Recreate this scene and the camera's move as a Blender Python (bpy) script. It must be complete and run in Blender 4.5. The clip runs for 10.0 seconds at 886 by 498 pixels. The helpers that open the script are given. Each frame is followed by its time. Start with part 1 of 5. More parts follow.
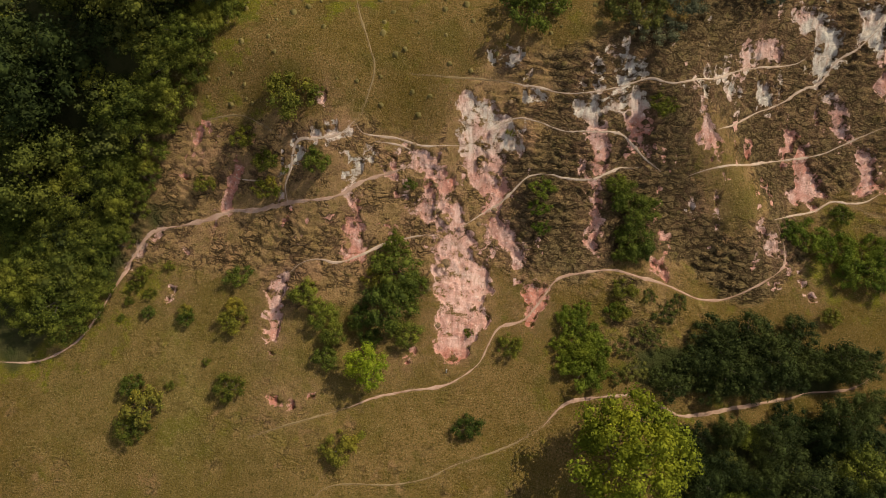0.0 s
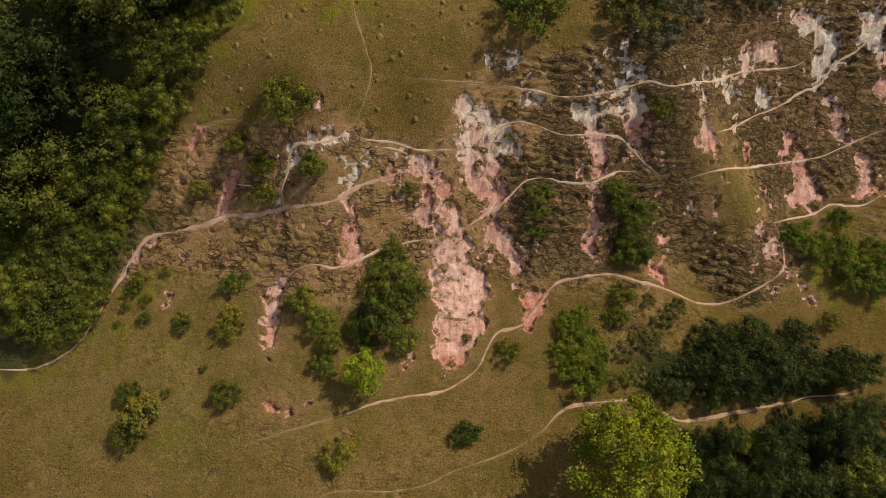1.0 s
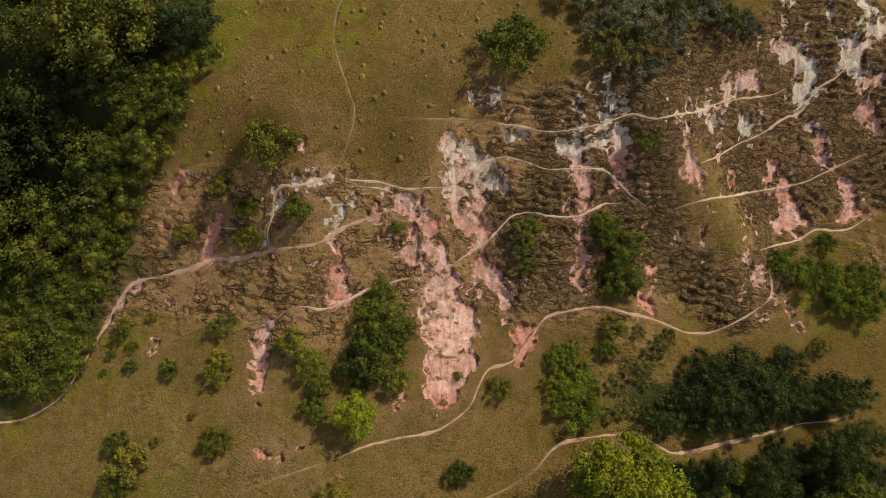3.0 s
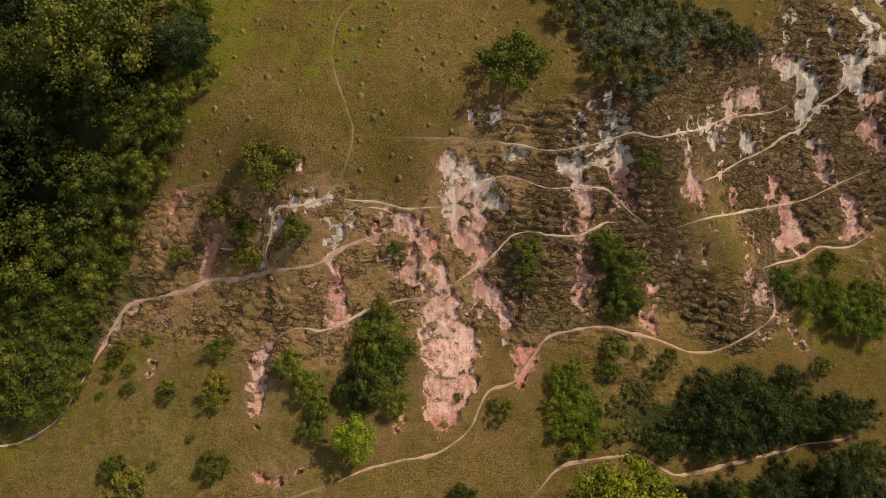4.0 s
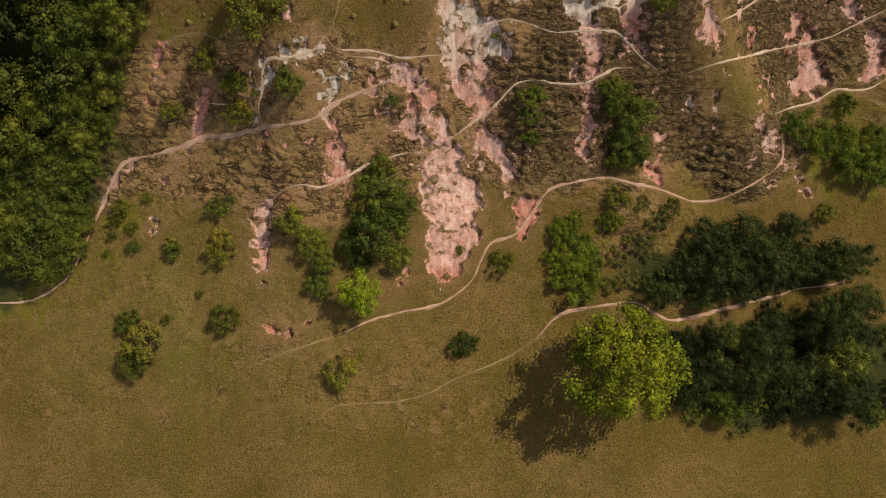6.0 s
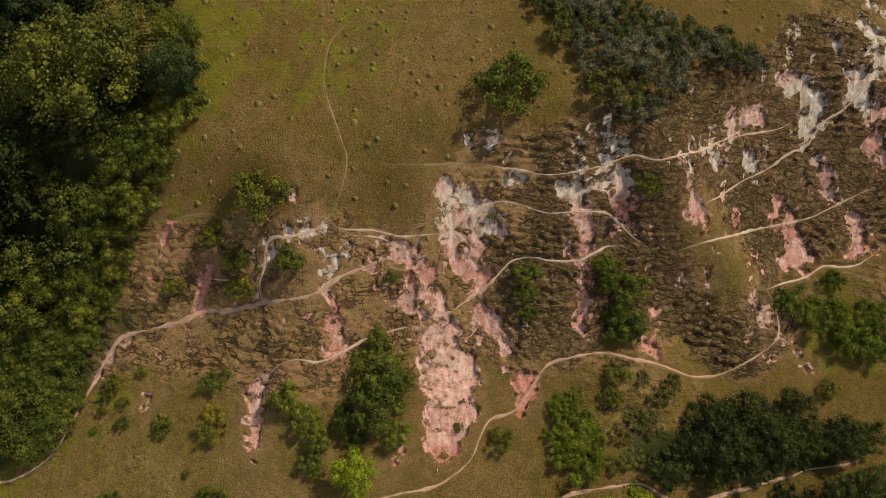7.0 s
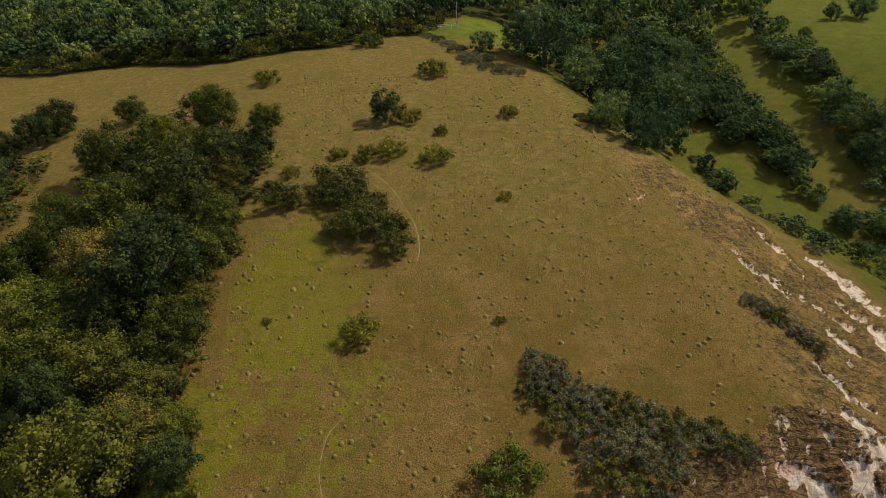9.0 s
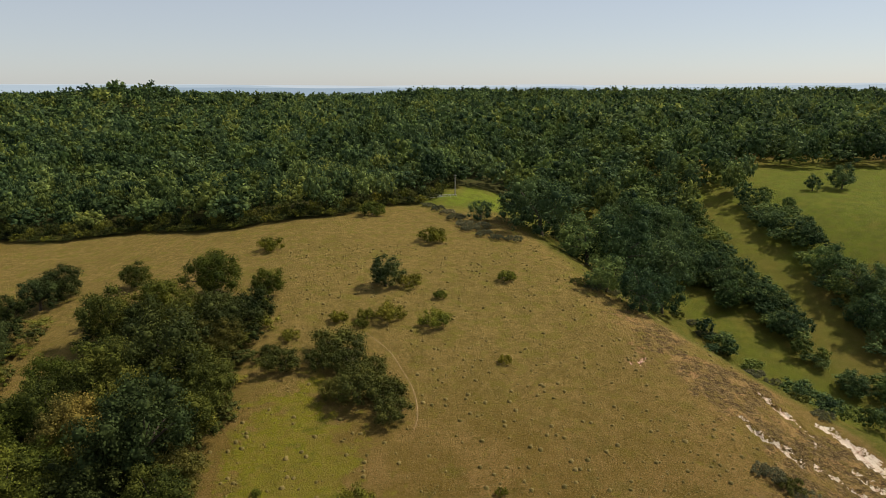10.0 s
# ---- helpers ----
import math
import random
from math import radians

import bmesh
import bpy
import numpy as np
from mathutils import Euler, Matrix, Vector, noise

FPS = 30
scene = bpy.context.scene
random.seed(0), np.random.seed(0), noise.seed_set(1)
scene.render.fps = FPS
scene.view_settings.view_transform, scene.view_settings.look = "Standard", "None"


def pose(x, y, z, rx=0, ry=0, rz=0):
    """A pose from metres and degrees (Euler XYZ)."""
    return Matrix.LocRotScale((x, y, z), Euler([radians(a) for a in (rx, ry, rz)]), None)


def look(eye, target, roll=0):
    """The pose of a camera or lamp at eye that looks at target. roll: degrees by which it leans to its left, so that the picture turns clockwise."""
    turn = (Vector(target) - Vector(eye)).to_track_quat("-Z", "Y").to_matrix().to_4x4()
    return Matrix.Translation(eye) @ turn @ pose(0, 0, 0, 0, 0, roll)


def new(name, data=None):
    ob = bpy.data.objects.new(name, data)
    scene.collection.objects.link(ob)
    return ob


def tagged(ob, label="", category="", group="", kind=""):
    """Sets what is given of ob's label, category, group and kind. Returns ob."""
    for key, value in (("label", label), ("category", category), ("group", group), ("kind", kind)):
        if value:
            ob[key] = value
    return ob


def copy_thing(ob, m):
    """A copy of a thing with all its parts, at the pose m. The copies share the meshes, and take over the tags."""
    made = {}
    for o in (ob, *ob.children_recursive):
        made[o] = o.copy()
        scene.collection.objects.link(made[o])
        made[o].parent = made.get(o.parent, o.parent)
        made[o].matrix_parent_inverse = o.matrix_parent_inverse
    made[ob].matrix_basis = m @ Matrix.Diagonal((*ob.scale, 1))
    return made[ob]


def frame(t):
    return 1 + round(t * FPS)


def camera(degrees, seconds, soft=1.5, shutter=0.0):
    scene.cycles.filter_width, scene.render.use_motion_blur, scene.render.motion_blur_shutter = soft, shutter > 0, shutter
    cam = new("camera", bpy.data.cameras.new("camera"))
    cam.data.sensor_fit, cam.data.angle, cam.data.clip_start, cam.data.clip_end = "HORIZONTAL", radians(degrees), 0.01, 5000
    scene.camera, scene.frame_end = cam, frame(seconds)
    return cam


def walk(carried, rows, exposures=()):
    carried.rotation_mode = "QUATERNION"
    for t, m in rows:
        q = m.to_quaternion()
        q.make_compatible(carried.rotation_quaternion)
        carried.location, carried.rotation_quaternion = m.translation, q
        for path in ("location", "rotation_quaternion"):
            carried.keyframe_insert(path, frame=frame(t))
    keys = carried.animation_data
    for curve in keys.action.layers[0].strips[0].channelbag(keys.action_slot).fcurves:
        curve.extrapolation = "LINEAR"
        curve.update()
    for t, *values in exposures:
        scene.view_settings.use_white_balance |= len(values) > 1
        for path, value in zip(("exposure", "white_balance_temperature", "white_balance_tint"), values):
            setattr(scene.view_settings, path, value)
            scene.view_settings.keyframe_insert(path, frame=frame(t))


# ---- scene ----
LENS = 64.6
PATH = [
    (0, 0.270, -14.902, 90.247, -56.956, -0.294, 3.379),
    (0.5, 0.264, -14.488, 90.374, -57.289, -0.280, 3.204),
    (1, 0.270, -13.455, 90.429, -57.234, -0.290, 3.111),
    (1.5, 0.163, -11.970, 90.417, -56.768, -0.319, 2.832),
    (2, 0.149, -10.961, 91.344, -56.511, -0.182, 1.429),
    (2.5, 0.139, -9.977, 92.026, -56.630, -0.203, 1.334),
    (3, 0.130, -8.994, 92.707, -56.749, -0.224, 1.239),
    (3.5, 0.120, -8.010, 93.388, -56.868, -0.245, 1.144),
    (4, -0.126, -6.012, 93.451, -56.643, -0.217, 1.023),
    (4.5, -0.288, -3.846, 93.488, -56.054, -0.092, 0.903),
    (5, -0.291, -2.353, 93.629, -56.258, 0.050, 0.773),
    (5.2, -0.284, -2.026, 93.670, -56.258, 0.107, 0.666),
    (5.35, -0.278, -1.781, 93.701, -58.427, 0.149, 0.586),
    (5.5, -0.273, -1.536, 93.731, -61.627, 0.191, 0.506),
    (5.7, -0.217, -1.242, 93.817, -66.977, 0.298, 0.253),
    (5.9, -0.176, -0.970, 93.998, -70.400, 0.275, 0.274),
    (6.25, -0.104, -0.492, 94.314, -71.600, 0.234, 0.309),
    (6.55, -0.043, -0.083, 94.584, -68.000, 0.198, 0.339),
    (6.8, 0.008, 0.258, 94.810, -62.467, 0.169, 0.364),
    (7, 0.068, 0.333, 94.888, -57.665, 0.160, 0.336),
    (7.5, 0.174, 0.182, 95.042, -46.007, 0.104, 0.284),
    (8, 0.014, 0.054, 95.058, -34.296, -0.017, 0.145),
    (8.25, -0.084, 0.007, 95.059, -29.206, -0.027, 0.082),
    (8.5, -0.181, -0.040, 95.060, -26.606, -0.036, 0.019),
    (9, -0.128, -0.056, 95.146, -26.420, 0.012, 0.010),
    (9.1, -0.105, -0.047, 95.145, -26.100, 0.010, 0.010),
    (9.3, -0.058, -0.028, 95.143, -23.300, 0.007, 0.010),
    (9.5, -0.011, -0.010, 95.141, -19.041, 0.004, 0.009),
    (9.8, 0.035, -0.063, 95.080, -14.600, 0.002, 0.004),
    (10, 0.065, -0.099, 95.039, -13.050, -0.000, 0.000),
]
cam = camera(LENS, 10.0, soft=0.5)
walk(cam, [(t, pose(x, y, z, 90 + p, r, w)) for t, x, y, z, p, r, w in PATH], exposures=[(0.0, -0.16), (6.5, -0.16), (7.5, -0.28), (8.5, -0.28), (9.2, -0.16), (10.0, -0.05)])

# ---- daylight ----
SUN_TURN, SUN_HEIGHT = 26.0, 50.0
world = bpy.data.worlds.new("sky")
scene.world = world
world.use_nodes = True
wn = world.node_tree.nodes
sky = wn.new("ShaderNodeTexSky")
sky.sky_type, sky.sun_disc = "NISHITA", False
sky.sun_elevation, sky.sun_rotation = radians(SUN_HEIGHT), radians(90 - SUN_TURN)
sky.altitude, sky.air_density, sky.dust_density, sky.ozone_density = 150, 0.8, 0.5, 1.2
wn["Background"].inputs["Strength"].default_value = 0.088
haze = wn.new("ShaderNodeMix")
haze.data_type = "RGBA"
haze.inputs[0].default_value, haze.inputs[7].default_value = 0.45, (8.6, 8.7, 9.0, 1)
world.node_tree.links.new(sky.outputs["Color"], haze.inputs[6])
world.node_tree.links.new(haze.outputs[2], wn["Background"].inputs["Color"])
sun_data = bpy.data.lights.new("sun", "SUN")
sun_data.energy, sun_data.angle, sun_data.color = 5.6, radians(0.53), (1.0, 0.91, 0.73)
sun = new("sun", sun_data)
ch = math.cos(radians(SUN_HEIGHT))
SUNWARD = Vector((ch * math.cos(radians(SUN_TURN)), ch * math.sin(radians(SUN_TURN)), math.sin(radians(SUN_HEIGHT))))
sun.matrix_basis = look(SUNWARD * 400, (0, 0, 0))


# ---- materials ----
class Nodes:
    """Short-hand for the nodes of one material."""

    def __init__(self, name):
        self.mat = bpy.data.materials.new(name)
        self.mat.use_nodes = True
        self.tree = self.mat.node_tree
        self.bsdf = self.tree.nodes["Principled BSDF"]
        self.bsdf.inputs["Roughness"].default_value = 0.9
        self.bsdf.inputs["Specular IOR Level"].default_value = 0.2

    def put(self, socket, value):
        if hasattr(value, "is_linked"):
            self.tree.links.new(value, socket)
        else:
            socket.default_value = value

    def place(self, scale=(1, 1, 1)):
        n = self.tree.nodes.new("ShaderNodeNewGeometry")
        if scale == (1, 1, 1):
            return n.outputs["Position"]
        m = self.tree.nodes.new("ShaderNodeMapping")
        self.put(m.inputs["Vector"], n.outputs["Position"])
        m.inputs["Scale"].default_value = scale
        return m.outputs["Vector"]

    def noise(self, size, detail=4.0, rough=0.55, vector=None, warp=0.0):
        n = self.tree.nodes.new("ShaderNodeTexNoise")
        n.inputs["Scale"].default_value, n.inputs["Detail"].default_value = 1.0 / size, detail
        n.inputs["Roughness"].default_value, n.inputs["Distortion"].default_value = rough, warp
        self.put(n.inputs["Vector"], vector or self.place())
        return n.outputs["Fac"]

    def warped(self, scale, size, amount):
        """Position pushed about by noise, then stretched."""
        n = self.tree.nodes.new("ShaderNodeTexNoise")
        n.inputs["Scale"].default_value, n.inputs["Detail"].default_value = 1.0 / size, 3.0
        m = self.tree.nodes.new("ShaderNodeVectorMath")
        m.operation = "MULTIPLY_ADD"
        self.put(n.inputs["Vector"], self.place())
        self.put(m.inputs[0], n.outputs["Color"])
        m.inputs[1].default_value = (amount,) * 3
        self.put(m.inputs[2], self.place())
        s = self.tree.nodes.new("ShaderNodeMapping")
        self.put(s.inputs["Vector"], m.outputs["Vector"])
        s.inputs["Scale"].default_value = scale
        return s.outputs["Vector"]

    def cracks(self, size, vector=None):
        n = self.tree.nodes.new("ShaderNodeTexVoronoi")
        n.feature = "DISTANCE_TO_EDGE"
        n.inputs["Scale"].default_value = 1.0 / size
        self.put(n.inputs["Vector"], vector or self.place())
        return n.outputs["Distance"]

    def cells(self, size, vector=None):
        """A value of its own for each cell."""
        n = self.tree.nodes.new("ShaderNodeTexVoronoi")
        n.inputs["Scale"].default_value = 1.0 / size
        self.put(n.inputs["Vector"], vector or self.place())
        c = self.tree.nodes.new("ShaderNodeSeparateColor")
        self.put(c.inputs[0], n.outputs["Color"])
        return c.outputs[0]

    def attr(self, name):
        n = self.tree.nodes.new("ShaderNodeAttribute")
        n.attribute_name = name
        return n.outputs["Fac"]

    def span(self, value, low, high, to_low=0.0, to_high=1.0):
        n = self.tree.nodes.new("ShaderNodeMapRange")
        n.interpolation_type = "SMOOTHSTEP"
        for key, v in (("Value", value), ("From Min", low), ("From Max", high), ("To Min", to_low), ("To Max", to_high)):
            self.put(n.inputs[key], v)
        return n.outputs["Result"]

    def sum(self, kind, a, b):
        n = self.tree.nodes.new("ShaderNodeMath")
        n.operation = kind
        self.put(n.inputs[0], a)
        self.put(n.inputs[1], b)
        return n.outputs[0]

    def mix(self, fac, a, b):
        n = self.tree.nodes.new("ShaderNodeMix")
        n.data_type = "RGBA"
        for key, v in ((0, fac), (6, a), (7, b)):
            self.put(n.inputs[key], (*v, 1) if isinstance(v, tuple) and len(v) == 3 else v)
        return n.outputs[2]

    def bump(self, height, metres, strength=1.0):
        n = self.tree.nodes.new("ShaderNodeBump")
        n.inputs["Distance"].default_value, n.inputs["Strength"].default_value = metres, strength
        self.put(n.inputs["Height"], height)
        self.put(self.bsdf.inputs["Normal"], n.outputs["Normal"])

    def colour(self, value):
        self.put(self.bsdf.inputs["Base Color"], (*value, 1) if isinstance(value, tuple) and len(value) == 3 else value)
        return self


def ground_material():
    """Dry turf, eroded turf steps, red and pink marl, white chalk and lusher grass, by the masks of the ground."""
    n = Nodes("downland")
    n.bsdf.inputs["Specular IOR Level"].default_value = 0.03
    fine, mid, wide = n.noise(0.30, 5, 0.7), n.noise(2.2, 5, 0.65), n.noise(15, 4, 0.6)
    tuft = n.noise(0.75, 3, 0.6)
    straw, olive, moss = (0.198, 0.122, 0.041), (0.136, 0.087, 0.020), (0.073, 0.056, 0.009)
    grass = n.mix(n.span(wide, 0.38, 0.62), straw, olive)
    grass = n.mix(n.span(mid, 0.45, 0.68, 0, 0.75), grass, olive)
    grass = n.mix(n.span(n.noise(5, 4), 0.54, 0.66, 0, 0.6), grass, (0.092, 0.078, 0.015))
    grass = n.mix(n.span(fine, 0.48, 0.62, 0, 0.85), grass, moss)
    grass = n.mix(n.span(tuft, 0.58, 0.68, 0, 0.7), grass, moss)
    grass = n.mix(n.span(n.noise(0.5, 4, 0.7), 0.60, 0.70, 0, 0.7), grass, (0.280, 0.200, 0.080))
    dry = n.mix(n.span(mid, 0.32, 0.68), (0.208, 0.146, 0.044), (0.122, 0.089, 0.022))
    dry = n.mix(n.span(wide, 0.5, 0.66, 0, 0.5), dry, (0.118, 0.092, 0.020))
    dry = n.mix(n.span(fine, 0.50, 0.70, 0, 0.75), dry, (0.090, 0.068, 0.018))
    dry = n.mix(n.span(tuft, 0.55, 0.65, 0, 0.75), dry, (0.078, 0.064, 0.016))
    dry = n.mix(n.span(n.noise(4.0, 5, 0.65), 0.50, 0.62, 0, 0.7), dry, (0.118, 0.108, 0.015))
    dry = n.mix(n.span(n.noise(0.42, 4, 0.7), 0.56, 0.66, 0, 0.7), dry, (0.300, 0.215, 0.085))
    grass = n.mix(n.attr("dry"), grass, dry)
    lush = n.mix(n.span(fine, 0.36, 0.64), (0.175, 0.160, 0.011), (0.090, 0.092, 0.008))
    lush = n.mix(n.span(mid, 0.44, 0.60, 0, 0.6), lush, (0.165, 0.122, 0.024))
    lush = n.mix(n.span(n.noise(3.2, 5, 0.7), 0.54, 0.64, 0, 0.6), lush, (0.062, 0.078, 0.008))
    lush = n.mix(n.span(wide, 0.45, 0.62, 0, 0.35), lush, (0.140, 0.104, 0.022))
    lushness = n.span(n.sum("ADD", n.attr("lush"), n.span(n.noise(3.6, 5, 0.7), 0.3, 0.7, -0.55, 0.55)), 0.30, 0.80)
    grass = n.mix(lushness, grass, lush)
    meadow = n.mix(n.span(fine, 0.36, 0.64), (0.092, 0.100, 0.012), (0.050, 0.060, 0.008))
    meadow = n.mix(n.span(n.noise(7, 5, 0.7), 0.48, 0.62, 0, 0.6), meadow, (0.128, 0.104, 0.018))
    meadow = n.mix(n.span(n.noise(2.6, 5, 0.7), 0.54, 0.64, 0, 0.6), meadow, (0.046, 0.060, 0.008))
    grass = n.mix(n.attr("meadow"), grass, meadow)
    lawn = n.mix(n.span(n.noise(4, 5, 0.65), 0.42, 0.60), (0.150, 0.205, 0.014), (0.100, 0.128, 0.014))
    grass = n.mix(n.attr("lawn"), grass, n.mix(n.span(fine, 0.45, 0.62, 0, 0.5), lawn, (0.060, 0.080, 0.009)))
    # turf broken into steps on the steep ground
    turf = n.mix(n.span(mid, 0.35, 0.65), (0.335, 0.200, 0.088), (0.250, 0.156, 0.057))
    turf = n.mix(n.span(fine, 0.48, 0.64, 0, 0.6), turf, (0.140, 0.092, 0.032))
    turf = n.mix(n.span(n.noise(6, 4), 0.50, 0.66, 0, 0.55), turf, (0.330, 0.176, 0.092))
    turf = n.mix(n.span(n.noise(1.6, 5, 0.65), 0.55, 0.66, 0, 0.5), turf, (0.130, 0.112, 0.022))
    # brown sods with little grass left on them
    clod = n.noise(1.2, 5, 0.7)
    heath = n.mix(n.span(clod, 0.38, 0.64), (0.195, 0.132, 0.058), (0.124, 0.085, 0.036))
    heath = n.mix(n.span(n.noise(2.8, 5, 0.65), 0.54, 0.66, 0, 0.6), heath, (0.120, 0.100, 0.024))
    heath = n.mix(n.span(fine, 0.50, 0.66, 0, 0.5), heath, (0.075, 0.052, 0.022))
    barren = n.span(n.sum("ADD", n.attr("heath"), n.span(n.noise(4.5, 5, 0.65), 0.3, 0.7, -0.4, 0.4)), 0.35, 0.75)
    turf = n.mix(barren, turf, heath)
    # dark cracks between the sods, longer along the slope
    across, along = n.warped((0.42, 0.78, 1.00), 2.4, 1.5), n.warped((0.85, 1.35, 1.70), 1.3, 0.9)
    sods, small = n.cracks(1.0, across), n.cracks(1.0, along)
    lone = n.sum("ADD", n.sum("MULTIPLY", n.cells(1.0, across), 0.5), n.sum("MULTIPLY", n.cells(1.0, along), 0.5))
    where = n.sum("MAXIMUM", n.span(n.noise(4, 4, 0.65), 0.44, 0.56), n.sum("MULTIPLY", barren, 0.95))
    gap = n.sum("MAXIMUM", n.sum("MULTIPLY", n.span(sods, 0.17, 0.05), n.span(n.noise(1.7, 4, 0.65), 0.38, 0.50, 0.15, 1.0)), n.sum("MULTIPLY", n.span(small, 0.17, 0.05, 0, 0.85), n.span(clod, 0.42, 0.54)))
    gap = n.sum("MULTIPLY", gap, where)
    turf = n.mix(n.sum("MULTIPLY", gap, 0.92), turf, (0.048, 0.030, 0.014))
    steps = n.span(n.sum("ADD", n.attr("steep"), n.span(mid, 0.3, 0.7, -0.3, 0.3)), 0.25, 0.8)
    land = n.mix(steps, grass, turf)
    # bare marl and chalk
    rubble = n.noise(0.24, 6, 0.75)
    stain = n.noise(1.5, 5, 0.7)
    red = n.mix(n.span(stain, 0.35, 0.65), (0.490, 0.178, 0.118), (0.600, 0.278, 0.205))
    pink = n.mix(n.span(stain, 0.32, 0.68), (0.560, 0.292, 0.222), (0.715, 0.465, 0.385))
    white = n.mix(n.span(stain, 0.32, 0.6), (0.500, 0.395, 0.300), (0.680, 0.590, 0.480))
    chalk = n.sum("ADD", n.attr("chalk"), n.span(n.noise(2.6, 4), 0.3, 0.7, -0.14, 0.14))
    soil = n.mix(n.span(chalk, 0.05, 0.5), red, pink)
    soil = n.mix(n.span(chalk, 0.5, 0.95), soil, white)
    rills = n.noise(1.0, 4, 0.6, n.warped((1.5, 0.28, 0.28), 3.0, 1.2))
    soil = n.mix(n.span(rills, 0.50, 0.64, 0, 0.55), soil, (0.400, 0.215, 0.150))
    soil = n.mix(n.span(rubble, 0.54, 0.70, 0, 0.42), soil, (0.360, 0.210, 0.155))
    soil = n.mix(n.span(n.noise(0.45, 4, 0.65), 0.58, 0.68, 0, 0.6), soil, (0.760, 0.640, 0.540))
    soil = n.mix(n.span(n.noise(0.8, 5, 0.7), 0.61, 0.67, 0, 0.75), soil, (0.150, 0.095, 0.055))
    land = n.mix(n.sum("MULTIPLY", n.attr("blush"), n.span(stain, 0.36, 0.62, 0.0, 0.5)), land, (0.350, 0.185, 0.110))
    uneven = n.sum("ADD", n.span(rubble, 0.3, 0.7, -0.20, 0.20), n.sum("ADD", n.span(stain, 0.3, 0.7, -0.24, 0.24), n.span(lone, 0.15, 0.85, -0.38, 0.30)))
    edge = n.sum("ADD", n.attr("bare"), n.sum("MULTIPLY", uneven, n.span(n.attr("bare"), 0.04, 0.30)))
    open_soil = n.span(edge, 0.40, 0.66)
    land = n.mix(open_soil, land, soil)
    worn = n.sum("ADD", n.attr("worn"), n.span(fine, 0.3, 0.7, -0.3, 0.3))
    land = n.mix(n.span(worn, 0.40, 0.85, 0, 0.75), land, (0.340, 0.215, 0.135))
    # blades, dead stalks and small stones
    grown = n.sum("SUBTRACT", 1.0, n.sum("MULTIPLY", open_soil, 0.85))
    land = n.mix(n.sum("MULTIPLY", grown, n.span(n.noise(0.17, 3, 0.7), 0.52, 0.62, 0, 0.5)), land, (0.045, 0.034, 0.012))
    land = n.mix(n.sum("MULTIPLY", grown, n.span(n.noise(0.19, 3, 0.7, n.place((1.3, 0.8, 1.0))), 0.57, 0.66, 0, 0.4)), land, (0.420, 0.310, 0.160))
    # woodland floor, with the shade under the trees put into its dark colour
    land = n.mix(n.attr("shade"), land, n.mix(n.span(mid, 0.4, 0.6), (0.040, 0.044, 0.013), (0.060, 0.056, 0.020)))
    n.colour(land)
    h = n.sum("ADD", n.sum("MULTIPLY", fine, 0.6), n.sum("MULTIPLY", n.noise(0.11, 3, 0.7), 0.4))
    ledge = n.sum("SUBTRACT", 0.6, n.sum("MULTIPLY", gap, 0.9))
    n.bump(n.sum("ADD", h, n.sum("MULTIPLY", n.sum("MULTIPLY", ledge, n.attr("steep")), n.span(open_soil, 0, 1, 0.8, 0.0))), 0.45, 1.0)
    return n.mat


def soil_material(name, light, dark, speck):
    """Trodden earth of a footpath."""
    n = Nodes(name)
    c = n.mix(n.span(n.noise(1.8, 5, 0.6), 0.32, 0.68), dark, light)
    c = n.mix(n.span(n.noise(0.3, 5, 0.7), 0.5, 0.72, 0, 0.6), c, speck)
    n.colour(c)
    n.bump(n.noise(0.2, 4, 0.7), 0.08, 0.8)
    return n.mat


def leaf_material(name, light, dark, glow=0.3):
    """Foliage: each leaf clump differs, and light comes through it."""
    n = Nodes(name)
    g = n.tree.nodes.new("ShaderNodeNewGeometry")
    o = n.tree.nodes.new("ShaderNodeObjectInfo")
    c = n.mix(g.outputs["Random Per Island"], dark, light)
    c = n.mix(n.span(n.noise(1.1, 3, 0.6), 0.44, 0.66, 0, 0.5), c, dark)
    tone = n.noise(12.0, 3, 0.6)
    c = n.mix(n.span(tone, 0.50, 0.66, 0, 0.55), c, (light[0] * 1.25, light[1] * 1.12, light[2]))
    c = n.mix(n.span(tone, 0.48, 0.34, 0, 0.5), c, (dark[0] * 0.8, dark[1], dark[2] * 1.3))
    h = n.tree.nodes.new("ShaderNodeHueSaturation")
    n.put(h.inputs["Color"], c)
    each = n.attr("tone")
    n.put(h.inputs["Value"], n.sum("ADD", n.span(o.outputs["Random"], 0, 1, 0.78, 1.22), n.sum("MULTIPLY", each, 0.45)))
    n.put(h.inputs["Hue"], n.sum("SUBTRACT", n.span(o.outputs["Random"], 0, 1, 0.512, 0.488), n.sum("MULTIPLY", each, 0.015)))
    n.colour(h.outputs["Color"])
    n.bsdf.inputs["Roughness"].default_value = 0.75
    n.bsdf.inputs["Specular IOR Level"].default_value = 0.06
    t = n.tree.nodes.new("ShaderNodeBsdfTranslucent")
    m = n.tree.nodes.new("ShaderNodeMixShader")
    m.inputs[0].default_value = glow
    n.put(t.inputs["Color"], h.outputs["Color"])
    n.tree.links.new(n.bsdf.outputs[0], m.inputs[1])
    n.tree.links.new(t.outputs[0], m.inputs[2])
    n.tree.links.new(m.outputs[0], n.tree.nodes["Material Output"].inputs["Surface"])
    return n.mat


